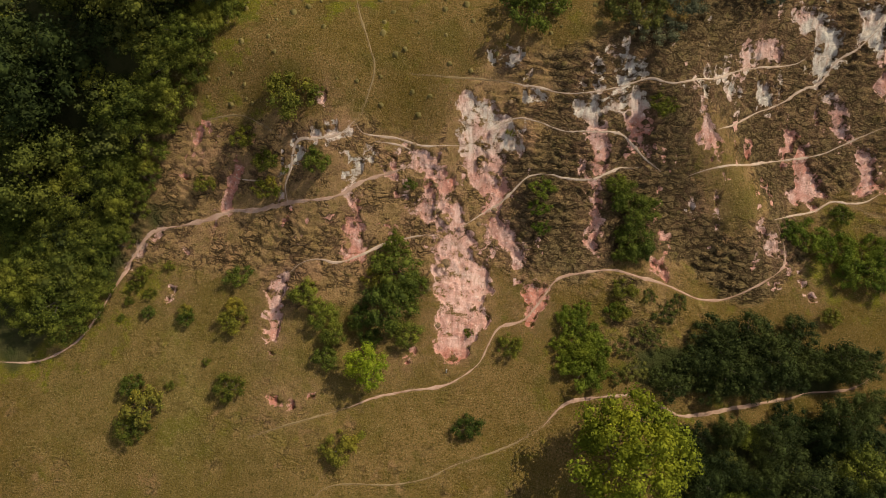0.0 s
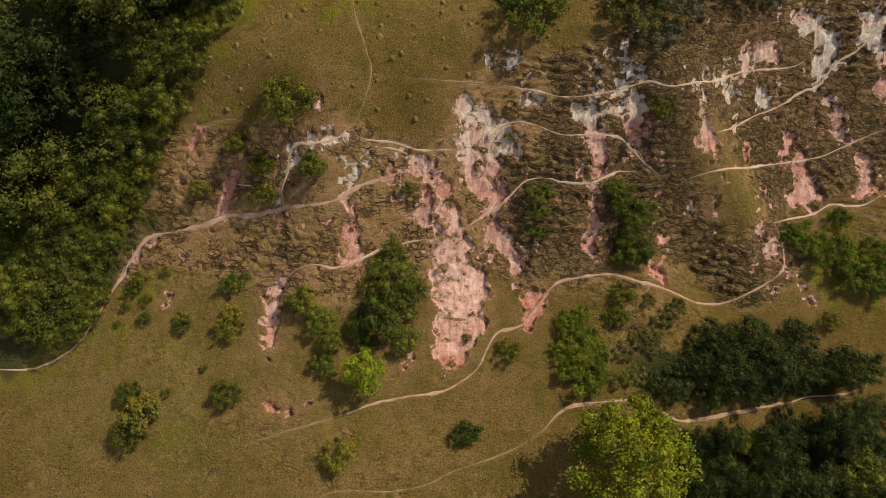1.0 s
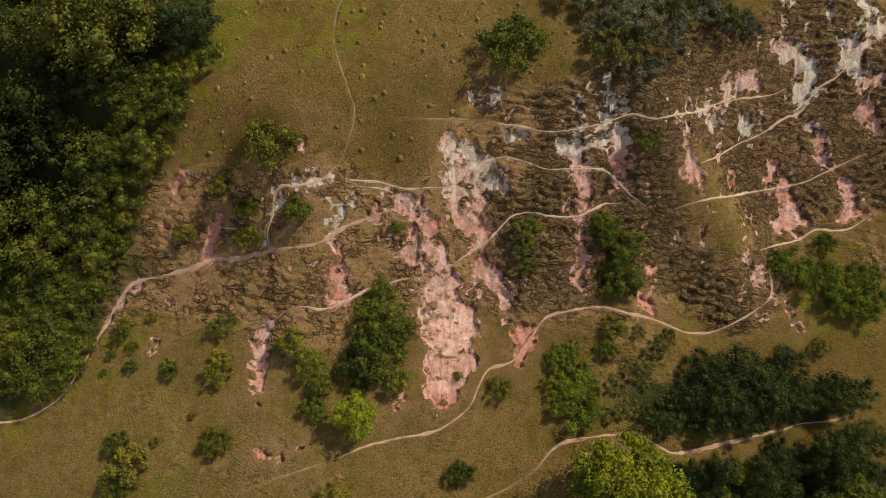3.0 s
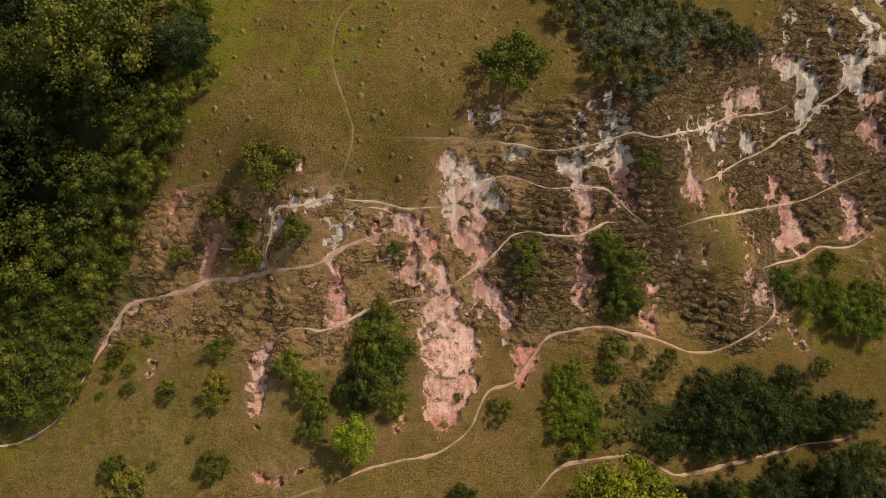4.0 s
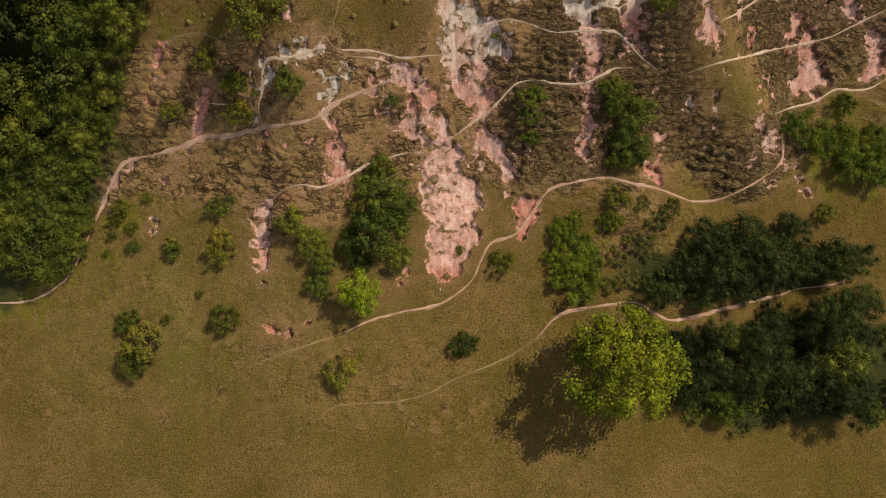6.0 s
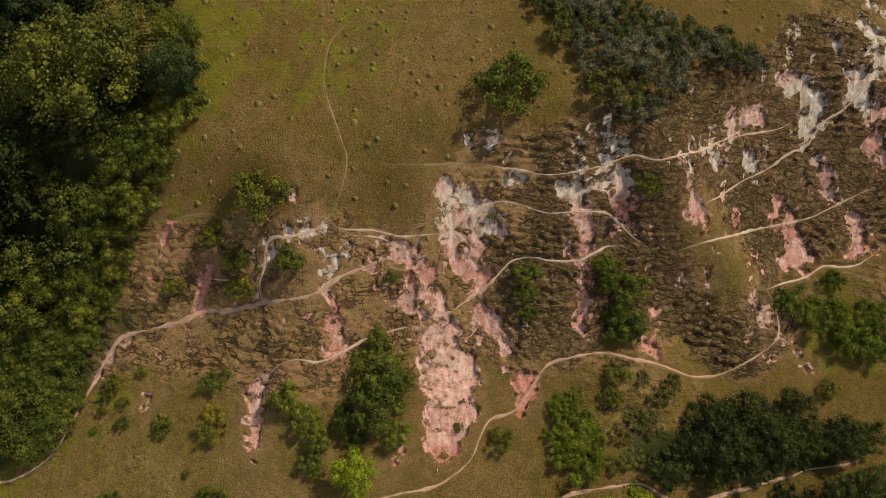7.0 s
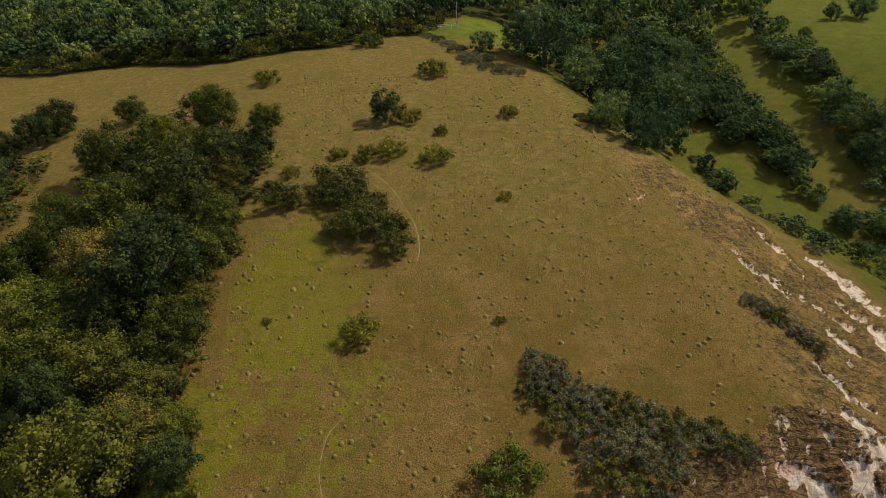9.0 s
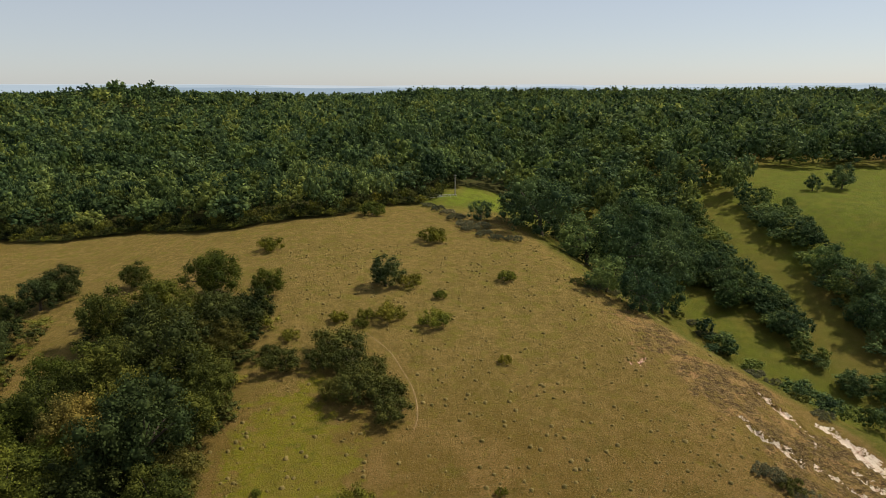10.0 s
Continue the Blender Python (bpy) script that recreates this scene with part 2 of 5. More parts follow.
def bark_material(name, light, dark):
    n = Nodes(name)
    n.colour(n.mix(n.span(n.noise(0.25, 4, 0.6, n.place((1, 1, 0.25))), 0.35, 0.65), dark, light))
    n.bump(n.noise(0.1, 4, 0.6), 0.04)
    return n.mat


GROUND = ground_material()
PALE_PATH = soil_material("trodden_chalk", (0.540, 0.400, 0.295), (0.420, 0.290, 0.200), (0.240, 0.155, 0.100))
PINK_PATH = soil_material("trodden_marl", (0.450, 0.290, 0.205), (0.340, 0.200, 0.135), (0.220, 0.130, 0.080))
FAINT_PATH = soil_material("thin_trodden_turf", (0.270, 0.185, 0.092), (0.200, 0.138, 0.062), (0.130, 0.096, 0.038))
LEAF = {
    "green": leaf_material("green_leaves", (0.185, 0.205, 0.028), (0.044, 0.056, 0.010), 0.25),
    "deep": leaf_material("deep_green_leaves", (0.064, 0.080, 0.019), (0.015, 0.021, 0.006), 0.22),
    "bright": leaf_material("bright_green_leaves", (0.330, 0.370, 0.022), (0.140, 0.180, 0.012), 0.25),
    "dusk": leaf_material("dark_olive_leaves", (0.118, 0.124, 0.026), (0.032, 0.038, 0.010), 0.22),
    "bramble": leaf_material("bramble_leaves", (0.165, 0.205, 0.022), (0.046, 0.064, 0.009), 0.25),
    "hedge": leaf_material("hedge_leaves", (0.168, 0.180, 0.024), (0.040, 0.050, 0.009), 0.25),
    "yellow": leaf_material("yellow_green_leaves", (0.200, 0.225, 0.016), (0.062, 0.078, 0.007), 0.25),
    "olive": leaf_material("olive_leaves", (0.205, 0.195, 0.024), (0.056, 0.062, 0.010), 0.25),
    "pale": leaf_material("yellowing_leaves", (0.350, 0.275, 0.035), (0.120, 0.105, 0.018), 0.22),
    "rust": leaf_material("turning_leaves", (0.215, 0.175, 0.040), (0.082, 0.076, 0.018)),
    "blue": leaf_material("blue_green_leaves", (0.070, 0.098, 0.030), (0.019, 0.028, 0.010)),
    "forest": leaf_material("forest_leaves", (0.140, 0.156, 0.021), (0.036, 0.047, 0.009), 0.30),
    "forest_deep": leaf_material("dark_forest_leaves", (0.132, 0.142, 0.024), (0.034, 0.042, 0.009), 0.25),
    "grey": leaf_material("grey_thorn", (0.180, 0.178, 0.096), (0.062, 0.066, 0.034), 0.2),
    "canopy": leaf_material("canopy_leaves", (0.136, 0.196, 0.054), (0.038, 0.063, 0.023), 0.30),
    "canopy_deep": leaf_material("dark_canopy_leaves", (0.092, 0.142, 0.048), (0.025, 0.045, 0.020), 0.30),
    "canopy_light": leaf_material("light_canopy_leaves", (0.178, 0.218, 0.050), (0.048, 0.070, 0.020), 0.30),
}
TUSSOCK = soil_material("tussock_grass", (0.185, 0.138, 0.044), (0.092, 0.074, 0.018), (0.050, 0.042, 0.012))
BARK = bark_material("bark", (0.120, 0.095, 0.070), (0.050, 0.040, 0.030))


# ---- the lie of the land ----


def sstep(a, b, t):
    u = np.clip((t - a) / (b - a), 0, 1)
    return u * u * (3 - 2 * u)


def ramp(t, w):
    """A rounded corner: 0 before zero, t after it."""
    return w * np.logaddexp(0, np.clip(t / w, -30, 30) ) + np.maximum(t - 30 * w, 0)


def height(x, y):
    """The smooth lie of the land: a down with a steep eroded front, a valley beside it and woods on the rise behind."""
    top = 20 + 0.16 * (ramp(y - 33, 8) - ramp(y - 223, 25)) - 6.4 + 0.05 * (ramp(y - 223, 25) - ramp(y - 423, 30)) + 0.008 * (ramp(y - 423, 30) - ramp(y - 1500, 100)) - 0.02 * ramp(y - 1700, 120)
    top = top - 0.10 * (ramp(-48 - x, 6) - ramp(-140 - x, 15))
    top = top + 31 * np.exp(-((x + 415) / 95) ** 4 - ((y - 930) / 120) ** 2)
    front = 71 - 5.5 * np.exp(-((x + 22) / 9) ** 2) + 4 * sstep(-6, 8, x) + 17 * sstep(24, 60, x) - y
    drop = 0.80 * (ramp(front, 1.6) - ramp(front - 26, 2.5)) + 0.22 * ramp(front - 26, 2.5)
    # the valley on the right-hand side
    u = x - (63 - 0.28 * ramp(y - 130, 10))
    depth = 32 * (1 - 0.85 * sstep(120, 430, y))
    rim = np.clip(31 - 0.48 * (y - 140), 2, 31)
    valley = depth * (0.34 * sstep(-14, 34, u) + 0.66 * sstep(rim - 2, rim + 50, u) - 0.8 * sstep(84, 165, u))
    k = 5.0
    h = np.clip(0.5 + 0.5 * (drop - valley) / k, 0, 1)
    z = top - (valley + (drop - valley) * h + k * h * (1 - h) - 0.2)
    # the grassy spur and the gullies at its sides
    a, b = np.array((33.0, 68.0)), np.array((51.0, 50.0))
    n = (b - a) / np.hypot(*(b - a))
    s, w = (x - a[0]) * n[0] + (y - a[1]) * n[1], (x - a[0]) * n[1] - (y - a[1]) * n[0]
    z = z + 4.2 * np.exp(-(w / 5.5) ** 2) * sstep(-8, 6, s) * (1 - sstep(17, 31, s))
    z = z - 1.6 * np.exp(-((w - 11) / 5.0) ** 2) * sstep(-6, 8, s) * (1 - sstep(24, 36, s))
    z = z - 1.3 * np.exp(-((x - 26.5) / 3.0) ** 2) * sstep(44, 52, y) * (1 - sstep(66, 76, y))
    z = z - 1.0 * np.exp(-((x - 1.5 - 0.1 * (70 - y)) / 6.0) ** 2) * sstep(36, 46, y) * (1 - sstep(66, 74, y))
    return z


def lattice(ix, iy, seed):
    v = np.sin(ix * 127.1 + iy * 311.7 + seed * 74.7) * 43758.5453
    return v - np.floor(v)


def grain(x, y, seed=0):
    """Smooth value noise, -1 to 1, with features one unit wide."""
    ix, iy = np.floor(x), np.floor(y)
    u, v = x - ix, y - iy
    u, v = u * u * (3 - 2 * u), v * v * (3 - 2 * v)
    a, b = lattice(ix, iy, seed), lattice(ix + 1, iy, seed)
    c, d = lattice(ix, iy + 1, seed), lattice(ix + 1, iy + 1, seed)
    return 2 * ((a + (b - a) * u) * (1 - v) + (c + (d - c) * u) * v) - 1


def cloud(x, y, seed=0, octaves=4):
    total, size, weight = 0, 1.0, 0.5
    for k in range(octaves):
        total = total + weight * grain(x * size, y * size, seed + k)
        size, weight = size * 2.03, weight * 0.5
    return total


# footpaths: points in plan, width, kind
FOOTPATHS = {
    "long_path": ([(-72.1, 26.5), (-66.3, 26.6), (-62.0, 28.3), (-58.9, 31.1), (-55.5, 37.7), (-52.6, 43.3), (-49.9, 46.3), (-45.3, 47.2), (-41.6, 47.9), (-36.9, 49.2), (-32.6, 49.1), (-28.3, 49.3), (-22.7, 49.3), (-19.2, 50.1), (-15.9, 52.3), (-11.7, 54.2), (-8.1, 55.7)], 0.45, "pink"),
    "brow_path": ([(-17.2, 58.7), (-15.7, 57.7), (-11.0, 58.2), (-6.2, 57.9), (-0.4, 59.0)], 0.3, "pale"),
    "down_path": ([(-17.2, 58.7), (-16.2, 59.8), (-14.5, 64.9), (-15.4, 68.2), (-17.5, 73.9), (-18.5, 78.6), (-18, 84.7), (-15.9, 88.2)], 0.24, "faint"),
    "scoop_path": ([(-17.2, 58.7), (-19.4, 56.9), (-22.8, 56.1), (-26.0, 56.0), (-26.9, 53.1), (-27.8, 51.3), (-27.3, 49.1)], 0.4, "pale"),
    "upper_path": ([(-27.9, 56.5), (-31.2, 58.5), (-35.0, 60.1), (-38.2, 60.1), (-41.4, 59.6)], 0.25, "faint"),
    "link_path": ([(-26.9, 53.1), (-30.2, 52.4), (-35.0, 52.9), (-36.7, 53.4)], 0.25, "pale"),
    "middle_path": ([(-27.4, 40.2), (-25.2, 41.7), (-22.5, 42.3), (-19.0, 42.2), (-15.6, 43.8), (-11.3, 46.0), (-6.4, 47.4), (-3.3, 47.6)], 0.33, "pale"),
    "bank_path": ([(-8.1, 55.7), (-8.5, 57.1), (-11.0, 57.5), (-14.0, 57.2)], 0.35, "pale"),
    "gully_path": ([(-0.2, 49.5), (3.7, 52.2), (6.4, 53.8), (8.9, 55.8), (10.6, 56.7), (13.7, 56.9), (16.0, 56.5), (20.1, 56.6), (23.2, 57.9), (25.1, 58.9), (27.9, 59.3)], 0.3, "pale"),
    "white_path": ([(3.9, 61.5), (5.6, 62.7), (8.2, 63.3), (11.8, 62.7), (15.4, 61.9), (20.7, 62.1), (24.5, 62.3), (26.6, 61.5), (29.0, 59.9), (31.4, 58.7)], 0.33, "pale"),
    "top_path_start": ([(-8.8, 65.5), (-3.6, 66.0), (1.6, 67.0), (6.1, 67.3)], 0.2, "faint"),
    "top_path": ([(5.6, 67.3), (10.5, 66.7), (15.0, 66.1), (19.3, 66.4), (22.8, 67.1), (25.5, 68.1), (28.0, 68.5), (32.1, 67.5), (36.9, 69.4), (42.5, 73.0), (46.6, 74.9), (52.9, 76.9), (55.3, 78.1)], 0.25, "pale"),
    "chalk_path": ([(39.5, 63.6), (46.6, 69.3), (51.8, 72.1), (55.5, 74.5), (58.3, 75.6), (60.6, 78.3), (63.9, 80.0), (67.6, 83.1)], 0.25, "pale"),
    "terrace_path": ([(35.9, 58.3), (42.1, 60.0), (48.6, 63.7), (54.9, 65.7), (59.8, 66.8), (63.4, 68.2), (66.9, 69.6), (70.2, 70.8)], 0.25, "pale"),
    "east_path": ([(51.2, 55.1), (54.8, 56.9), (58.8, 58.1), (61.8, 59.8), (64.5, 59.7), (67.4, 60.0), (70.9, 62.0)], 0.35, "pale"),
    "east_branch": ([(65.0, 59.5), (68.2, 58.1), (70.7, 57.7)], 0.2, "faint"),
    "foot_path_start": ([(-30.1, 16.7), (-25.1, 18.4), (-20.2, 20.0), (-15.4, 21.8)], 0.25, "faint"),
    "foot_path": ([(-16.6, 21.4), (-15.4, 21.8), (-12.1, 23.4), (-7.1, 24.8), (-2.0, 25.8), (1.4, 27.7), (3.9, 30.0), (5.1, 32.7), (6.8, 35.4), (10.3, 36.6), (12.9, 39.6), (15.6, 43.1), (19.6, 44.3), (24.5, 45.0), (28.6, 44.3), (33.4, 43.7), (38.2, 42.6), (42.3, 43.0), (45.9, 44.1), (49.4, 45.8), (52.8, 48.3), (53.1, 50.8), (52.2, 53.5), (51.4, 55.0)], 0.35, "pink"),
    "lower_path": ([(13.7, 21.1), (17.1, 24.6), (21.4, 25.7), (25.7, 26.3), (29.2, 26.6), (32.7, 24.8), (35.3, 24.1), (40.8, 25.4), (47.3, 27.2), (52.9, 28.6), (55.8, 29.6), (62.1, 30.5), (65.8, 32.4), (68.5, 34.7)], 0.42, "pink"),
    "bottom_path": ([(-19.3, 9.0), (-17.4, 10.5), (-14.2, 11.2), (-7.7, 11.6), (-2.8, 12.9), (0.4, 14.7), (5.4, 16.7), (9.5, 18.5), (13.7, 21.1)], 0.25, "faint"),
    "cattle_path": ([(-19.8, 169.3), (-13.2, 160.2), (-9.3, 151.1), (-6.4, 142.8), (-5.2, 134.1), (-5.8, 128.1)], 0.25, "faint"),
}

# bare ground: centre, radius and whiteness of each patch
BARE_PATCHES = {
    "upper": [(-0.1, 63.8, 1.4, 0.7), (1.2, 62.8, 2.4, 0.72), (2.6, 62, 3, 0.75), (1.5, 60.3, 2.3, 0.75), (4.6, 61.6, 2.3, 0.85), (7.2, 60.8, 1.1, 0.85), (8.4, 60.1, 0.4, 0.8)],
    "upper_low": [(0.9, 58.9, 1.4, 0.7), (3.3, 59, 1.8, 0.6), (4.7, 58.2, 1.3, 0.5), (0.7, 57.3, 0.9, 0.55), (5.1, 57.2, 0.8, 0.5)],
    "upper_fall": [(1.6, 56.2, 1, 0.35), (3, 55.4, 1.3, 0.25), (4.9, 55.3, 1.4, 0.25), (6.1, 54.3, 1.3, 0.25), (4.8, 53.3, 1, 0.3), (4.5, 51.9, 0.8, 0.3), (5.8, 50.2, 1.3, 0.35), (7.6, 48.7, 1.4, 0.4), (9.1, 46.7, 1.2, 0.45), (9.8, 44.7, 0.8, 0.5), (9.6, 43.1, 0.5, 0.4)],
    "web": [(-8, 55.6, 0.3, 0.6), (-7.3, 56.4, 0.6, 0.6), (-5.3, 57, 0.8, 0.7), (-6.6, 55.5, 0.6, 0.5), (-5.3, 54.9, 0.8, 0.2), (-3.6, 54.4, 1.2, 0.1), (-2.4, 54.1, 1.1, 0.1), (-2.7, 52.8, 0.7, 0.15)],
    "web_side": [(-5.3, 53.4, 0.8, 0.3), (-5.5, 51.8, 0.9, 0.35), (-5.8, 50.4, 1.1, 0.4), (-4.8, 48.8, 0.7, 0.4), (-5.2, 46.7, 0.5, 0.4)],
    "fan": [(-1.8, 51.2, 1.9, 0.65), (-2, 49.9, 2.2, 0.55), (-1.5, 48.2, 2.6, 0.5), (-0.6, 46.2, 3.6, 0.5), (0.3, 43.6, 4.2, 0.5), (0.8, 40.3, 4.4, 0.5), (0.9, 37.8, 4, 0.45), (-0.2, 34.6, 3.2, 0.3), (-0.6, 32.2, 2.3, 0.2), (0.3, 31, 1.1, 0.12)],
    "column": [(19.3, 63.8, 1.5, 0.95), (20, 64.7, 1.1, 0.95), (19.9, 62.9, 1.1, 0.9), (20.6, 61.4, 1.9, 0.22), (20.8, 60.1, 2, 0.28), (20.4, 58.5, 2, 0.3), (20, 57.2, 1.4, 0.35), (20.7, 55.6, 0.8, 0.35), (21.1, 54, 0.9, 0.35), (21.4, 51.9, 0.9, 0.35), (21.4, 50.1, 1, 0.3), (21.2, 48.3, 0.8, 0.35)],
    "band": [(17.7, 64.5, 0.7, 0.9), (19.1, 64.7, 0.6, 0.95), (21.7, 65.1, 0.6, 0.95), (23.9, 65.8, 0.7, 0.95), (26.1, 66.3, 1, 0.95), (27.6, 65.9, 0.6, 0.95)],
    "band_red": [(25.8, 64.5, 1.4, 0.15), (27.4, 63.6, 1.5, 0.1), (27.2, 62.3, 1.1, 0.12), (28.4, 62, 0.8, 0.15), (29.3, 60.5, 0.3, 0.3)],
    "east_a": [(35.6, 67.5, 0.9, 0.75), (37, 67.3, 1.1, 0.8), (36.3, 65.6, 1, 0.85), (37.4, 64, 0.6, 0.5)],
    "east_b": [(37.9, 62.7, 1.4, 0.3), (39, 62.1, 1.7, 0.3), (38.9, 60.8, 0.8, 0.35), (36.2, 61.6, 0.5, 0.3)],
    "east_c": [(36.9, 70.6, 0.6, 0.9), (42, 70.5, 0.8, 0.8), (43.5, 71.1, 0.7, 0.8), (45.3, 75.8, 1.2, 0.6), (43.9, 74.1, 0.8, 0.6), (47.4, 77, 1.3, 0.55), (50, 78, 1, 0.55)],
    "east_d": [(49, 73.4, 1.6, 0.85), (50.2, 72.8, 1.4, 0.85), (48.6, 72.1, 0.8, 0.8)],
    "east_e": [(57.7, 81.6, 1.4, 0.95), (58.9, 80.4, 1.7, 0.97), (58.3, 79, 2, 0.97), (58.2, 77.4, 1.4, 0.95), (57.8, 76.1, 0.9, 0.9)],
    "east_f": [(59.7, 74.4, 0.8, 0.6), (61.3, 72.8, 0.8, 0.5), (62.9, 71, 0.8, 0.4), (64.2, 69.6, 0.7, 0.35)],
    "east_g": [(53.9, 69.1, 0.8, 0.3), (54.6, 67.4, 1.5, 0.2), (56.6, 66.9, 1.5, 0.2), (57.2, 64.6, 1.7, 0.25), (57.5, 62.1, 2.6, 0.35), (56, 60.7, 1.8, 0.35), (59.8, 60.9, 1.4, 0.35), (58.7, 59.1, 0.9, 0.35)],
    "east_h": [(66.5, 67.5, 0.8, 0.6), (68, 65.6, 1, 0.45), (68.4, 63.5, 1.5, 0.35), (66.9, 61.8, 0.9, 0.25), (70.2, 62.7, 0.8, 0.2)],
    "east_i": [(63.9, 84, 0.4, 0.9), (65.9, 82.7, 1, 0.95), (67, 81.4, 1.3, 0.97), (67.7, 79.8, 0.9, 0.9)],
    "east_j": [(70, 79.5, 1.5, 0.3), (69.3, 78.2, 1.1, 0.25), (70.1, 76.2, 1.1, 0.3), (71.3, 74.2, 1.2, 0.3), (68.4, 75.2, 0.5, 0.4), (59.2, 70.7, 0.8, 0.3)],
    "red": [(13.3, 41.6, 1.1, 0.1), (12.3, 40, 1.8, 0.05), (11.2, 37.3, 0.9, 0.1)],
    "left": [(-16.7, 50, 0.7, 0.15), (-16.5, 48.4, 0.7, 0.15), (-16.4, 47.1, 1.1, 0.2), (-17, 45.8, 1.3, 0.15), (-16, 44.4, 1.1, 0.25), (-17.7, 43.4, 0.6, 0.3)],
    "hollow": [(-27, 40.5, 0.8, 0.5), (-28, 39.5, 1.3, 0.45), (-28.8, 37.9, 1.2, 0.4), (-28.8, 35.7, 1.1, 0.4), (-28.8, 33.2, 1, 0.35), (-28.6, 31.1, 0.9, 0.35), (-28.6, 29.6, 0.6, 0.3)],
    "scoop": [(-18.1, 53.7, 0.3, 0.9), (-16.7, 54.5, 0.8, 0.9), (-15.2, 55.1, 0.6, 0.9), (-16, 54, 0.7, 0.9), (-17.4, 52.4, 0.7, 0.8), (-18.1, 51, 0.7, 0.7)],
    "crescent": [(-14.3, 56, 0.4, 0.7), (-11.8, 56.8, 0.4, 0.7), (-9.2, 57.2, 0.4, 0.6), (-8.3, 56.4, 0.5, 0.5), (-11.8, 55.8, 0.4, 0.8), (-10.5, 56.4, 0.4, 0.8), (-12.5, 54, 0.6, 0.3), (-10.8, 54.4, 0.6, 0.2)],
    "cup": [(-19, 57.5, 0.6, 0.85), (-20.9, 56.6, 0.6, 0.85), (-23.2, 56.1, 0.6, 0.8), (-24.6, 55.4, 0.6, 0.9), (-26.2, 54.5, 0.7, 0.9), (-27.1, 53.6, 0.6, 0.9), (-26.8, 55.7, 0.5, 1)],
    "scar": [(-36.4, 53.6, 1.1, 0.12), (-37.1, 52.5, 1, 0.15), (-37.9, 51.2, 0.9, 0.2), (-37.7, 49.6, 0.8, 0.3), (-39.2, 48.4, 0.8, 0.4)],
    "scar2": [(-41, 58.8, 0.9, 0.15), (-41.9, 57.7, 0.8, 0.2), (-42.7, 56, 0.8, 0.2), (-43.3, 55.1, 0.7, 0.2), (-44.3, 52.8, 0.5, 0.2)],
    "scar3": [(-49.5, 46.5, 0.9, 0.5), (-50.7, 45.5, 1, 0.55), (-52.1, 43.7, 0.8, 0.6), (-53.7, 41.2, 0.6, 0.6), (-45.1, 38.4, 0.5, 0.5), (-46, 36.6, 0.4, 0.5), (-43.7, 44.2, 0.5, 0.5), (-21.6, 61.1, 0.5, 0.6)],
    "ledge": [(17.5, 66.9, 0.6, 0.9), (20.1, 66.9, 0.7, 0.9), (22.8, 67.4, 0.5, 0.9), (23.4, 68.2, 0.4, 0.9), (24.9, 68.9, 0.6, 0.95), (26.8, 69.3, 0.8, 0.95), (19.9, 68.8, 0.7, 0.85)],
    "ledge2": [(3.2, 69.7, 0.7, 0.9), (5.4, 69.8, 0.7, 0.9), (7.6, 69.8, 0.5, 0.9), (10.2, 65.8, 0.6, 0.9), (11.7, 65.4, 0.5, 0.9), (21.9, 70.8, 0.4, 0.8)],
    "low": [(48.7, 52, 0.8, 0.6), (50.4, 51.3, 0.8, 0.6), (52.4, 50.4, 0.6, 0.6), (52.9, 48.7, 0.6, 0.4), (55.8, 47.3, 0.5, 0.5), (57, 46, 0.5, 0.5), (57.6, 44, 0.4, 0.5)],
    "low2": [(-27, 22.1, 0.8, 0.1), (-24.2, 21.4, 0.7, 0.15), (-21.8, 22.5, 0.4, 0.2), (31.5, 46.6, 0.8, 0.1), (33, 45, 0.6, 0.1), (-6.4, 30.8, 0.5, 0.2), (-7.8, 29.1, 0.4, 0.2), (37.2, 55, 0.6, 0.7), (38.2, 54.6, 0.5, 0.7)],
    "brow_a": [(63.4, 135.8, 0.62, 0.97), (64.4, 133, 1.17, 0.97), (65.4, 130, 1.01, 0.97), (67.2, 128.4, 1.01, 0.97), (68.6, 126.6, 1.4, 0.97), (69.8, 122.8, 0.7, 0.97)],
    "brow_b": [(73, 150.7, 0.7, 0.85), (75.2, 150.9, 0.7, 0.85), (75.7, 147, 1.4, 0.85), (77.1, 144.2, 1.4, 0.85), (78.3, 141.7, 0.94, 0.85), (78.6, 137.9, 0.94, 0.85), (78, 133.7, 0.62, 0.85)],
    "brow_c": [(84.4, 142.4, 1.25, 0.95), (86.3, 140.7, 1.48, 0.95), (87.8, 137.7, 1.56, 0.95), (88.5, 133.7, 1.72, 0.95), (89.8, 130, 1.48, 0.95), (91, 126.4, 1.17, 0.95)],
    "brow_d": [(74, 123.9, 0.55, 0.9), (76, 121.5, 0.62, 0.9), (78.4, 120, 0.7, 0.9), (80.4, 118, 1.09, 0.95), (85.8, 121.3, 1.56, 0.95), (84.1, 124, 1.25, 0.95), (82.6, 126.6, 0.62, 0.95), (85.9, 121, 1.56, 0.95), (87.2, 118.2, 1.87, 0.97), (86.7, 114.5, 1.79, 0.97)],
    "brow_e": [(74.3, 114.4, 0.94, 0.95), (75.8, 112.5, 1.48, 0.95), (76.7, 109.8, 1.4, 0.95), (74.3, 105.2, 0.55, 0.9)],
    "brow_f": [(66.3, 102.6, 0.55, 0.97), (67.4, 100.3, 0.78, 0.97), (68.7, 97.6, 1.17, 0.97), (69, 95.2, 0.7, 0.97), (71.5, 93.9, 0.55, 0.95)],
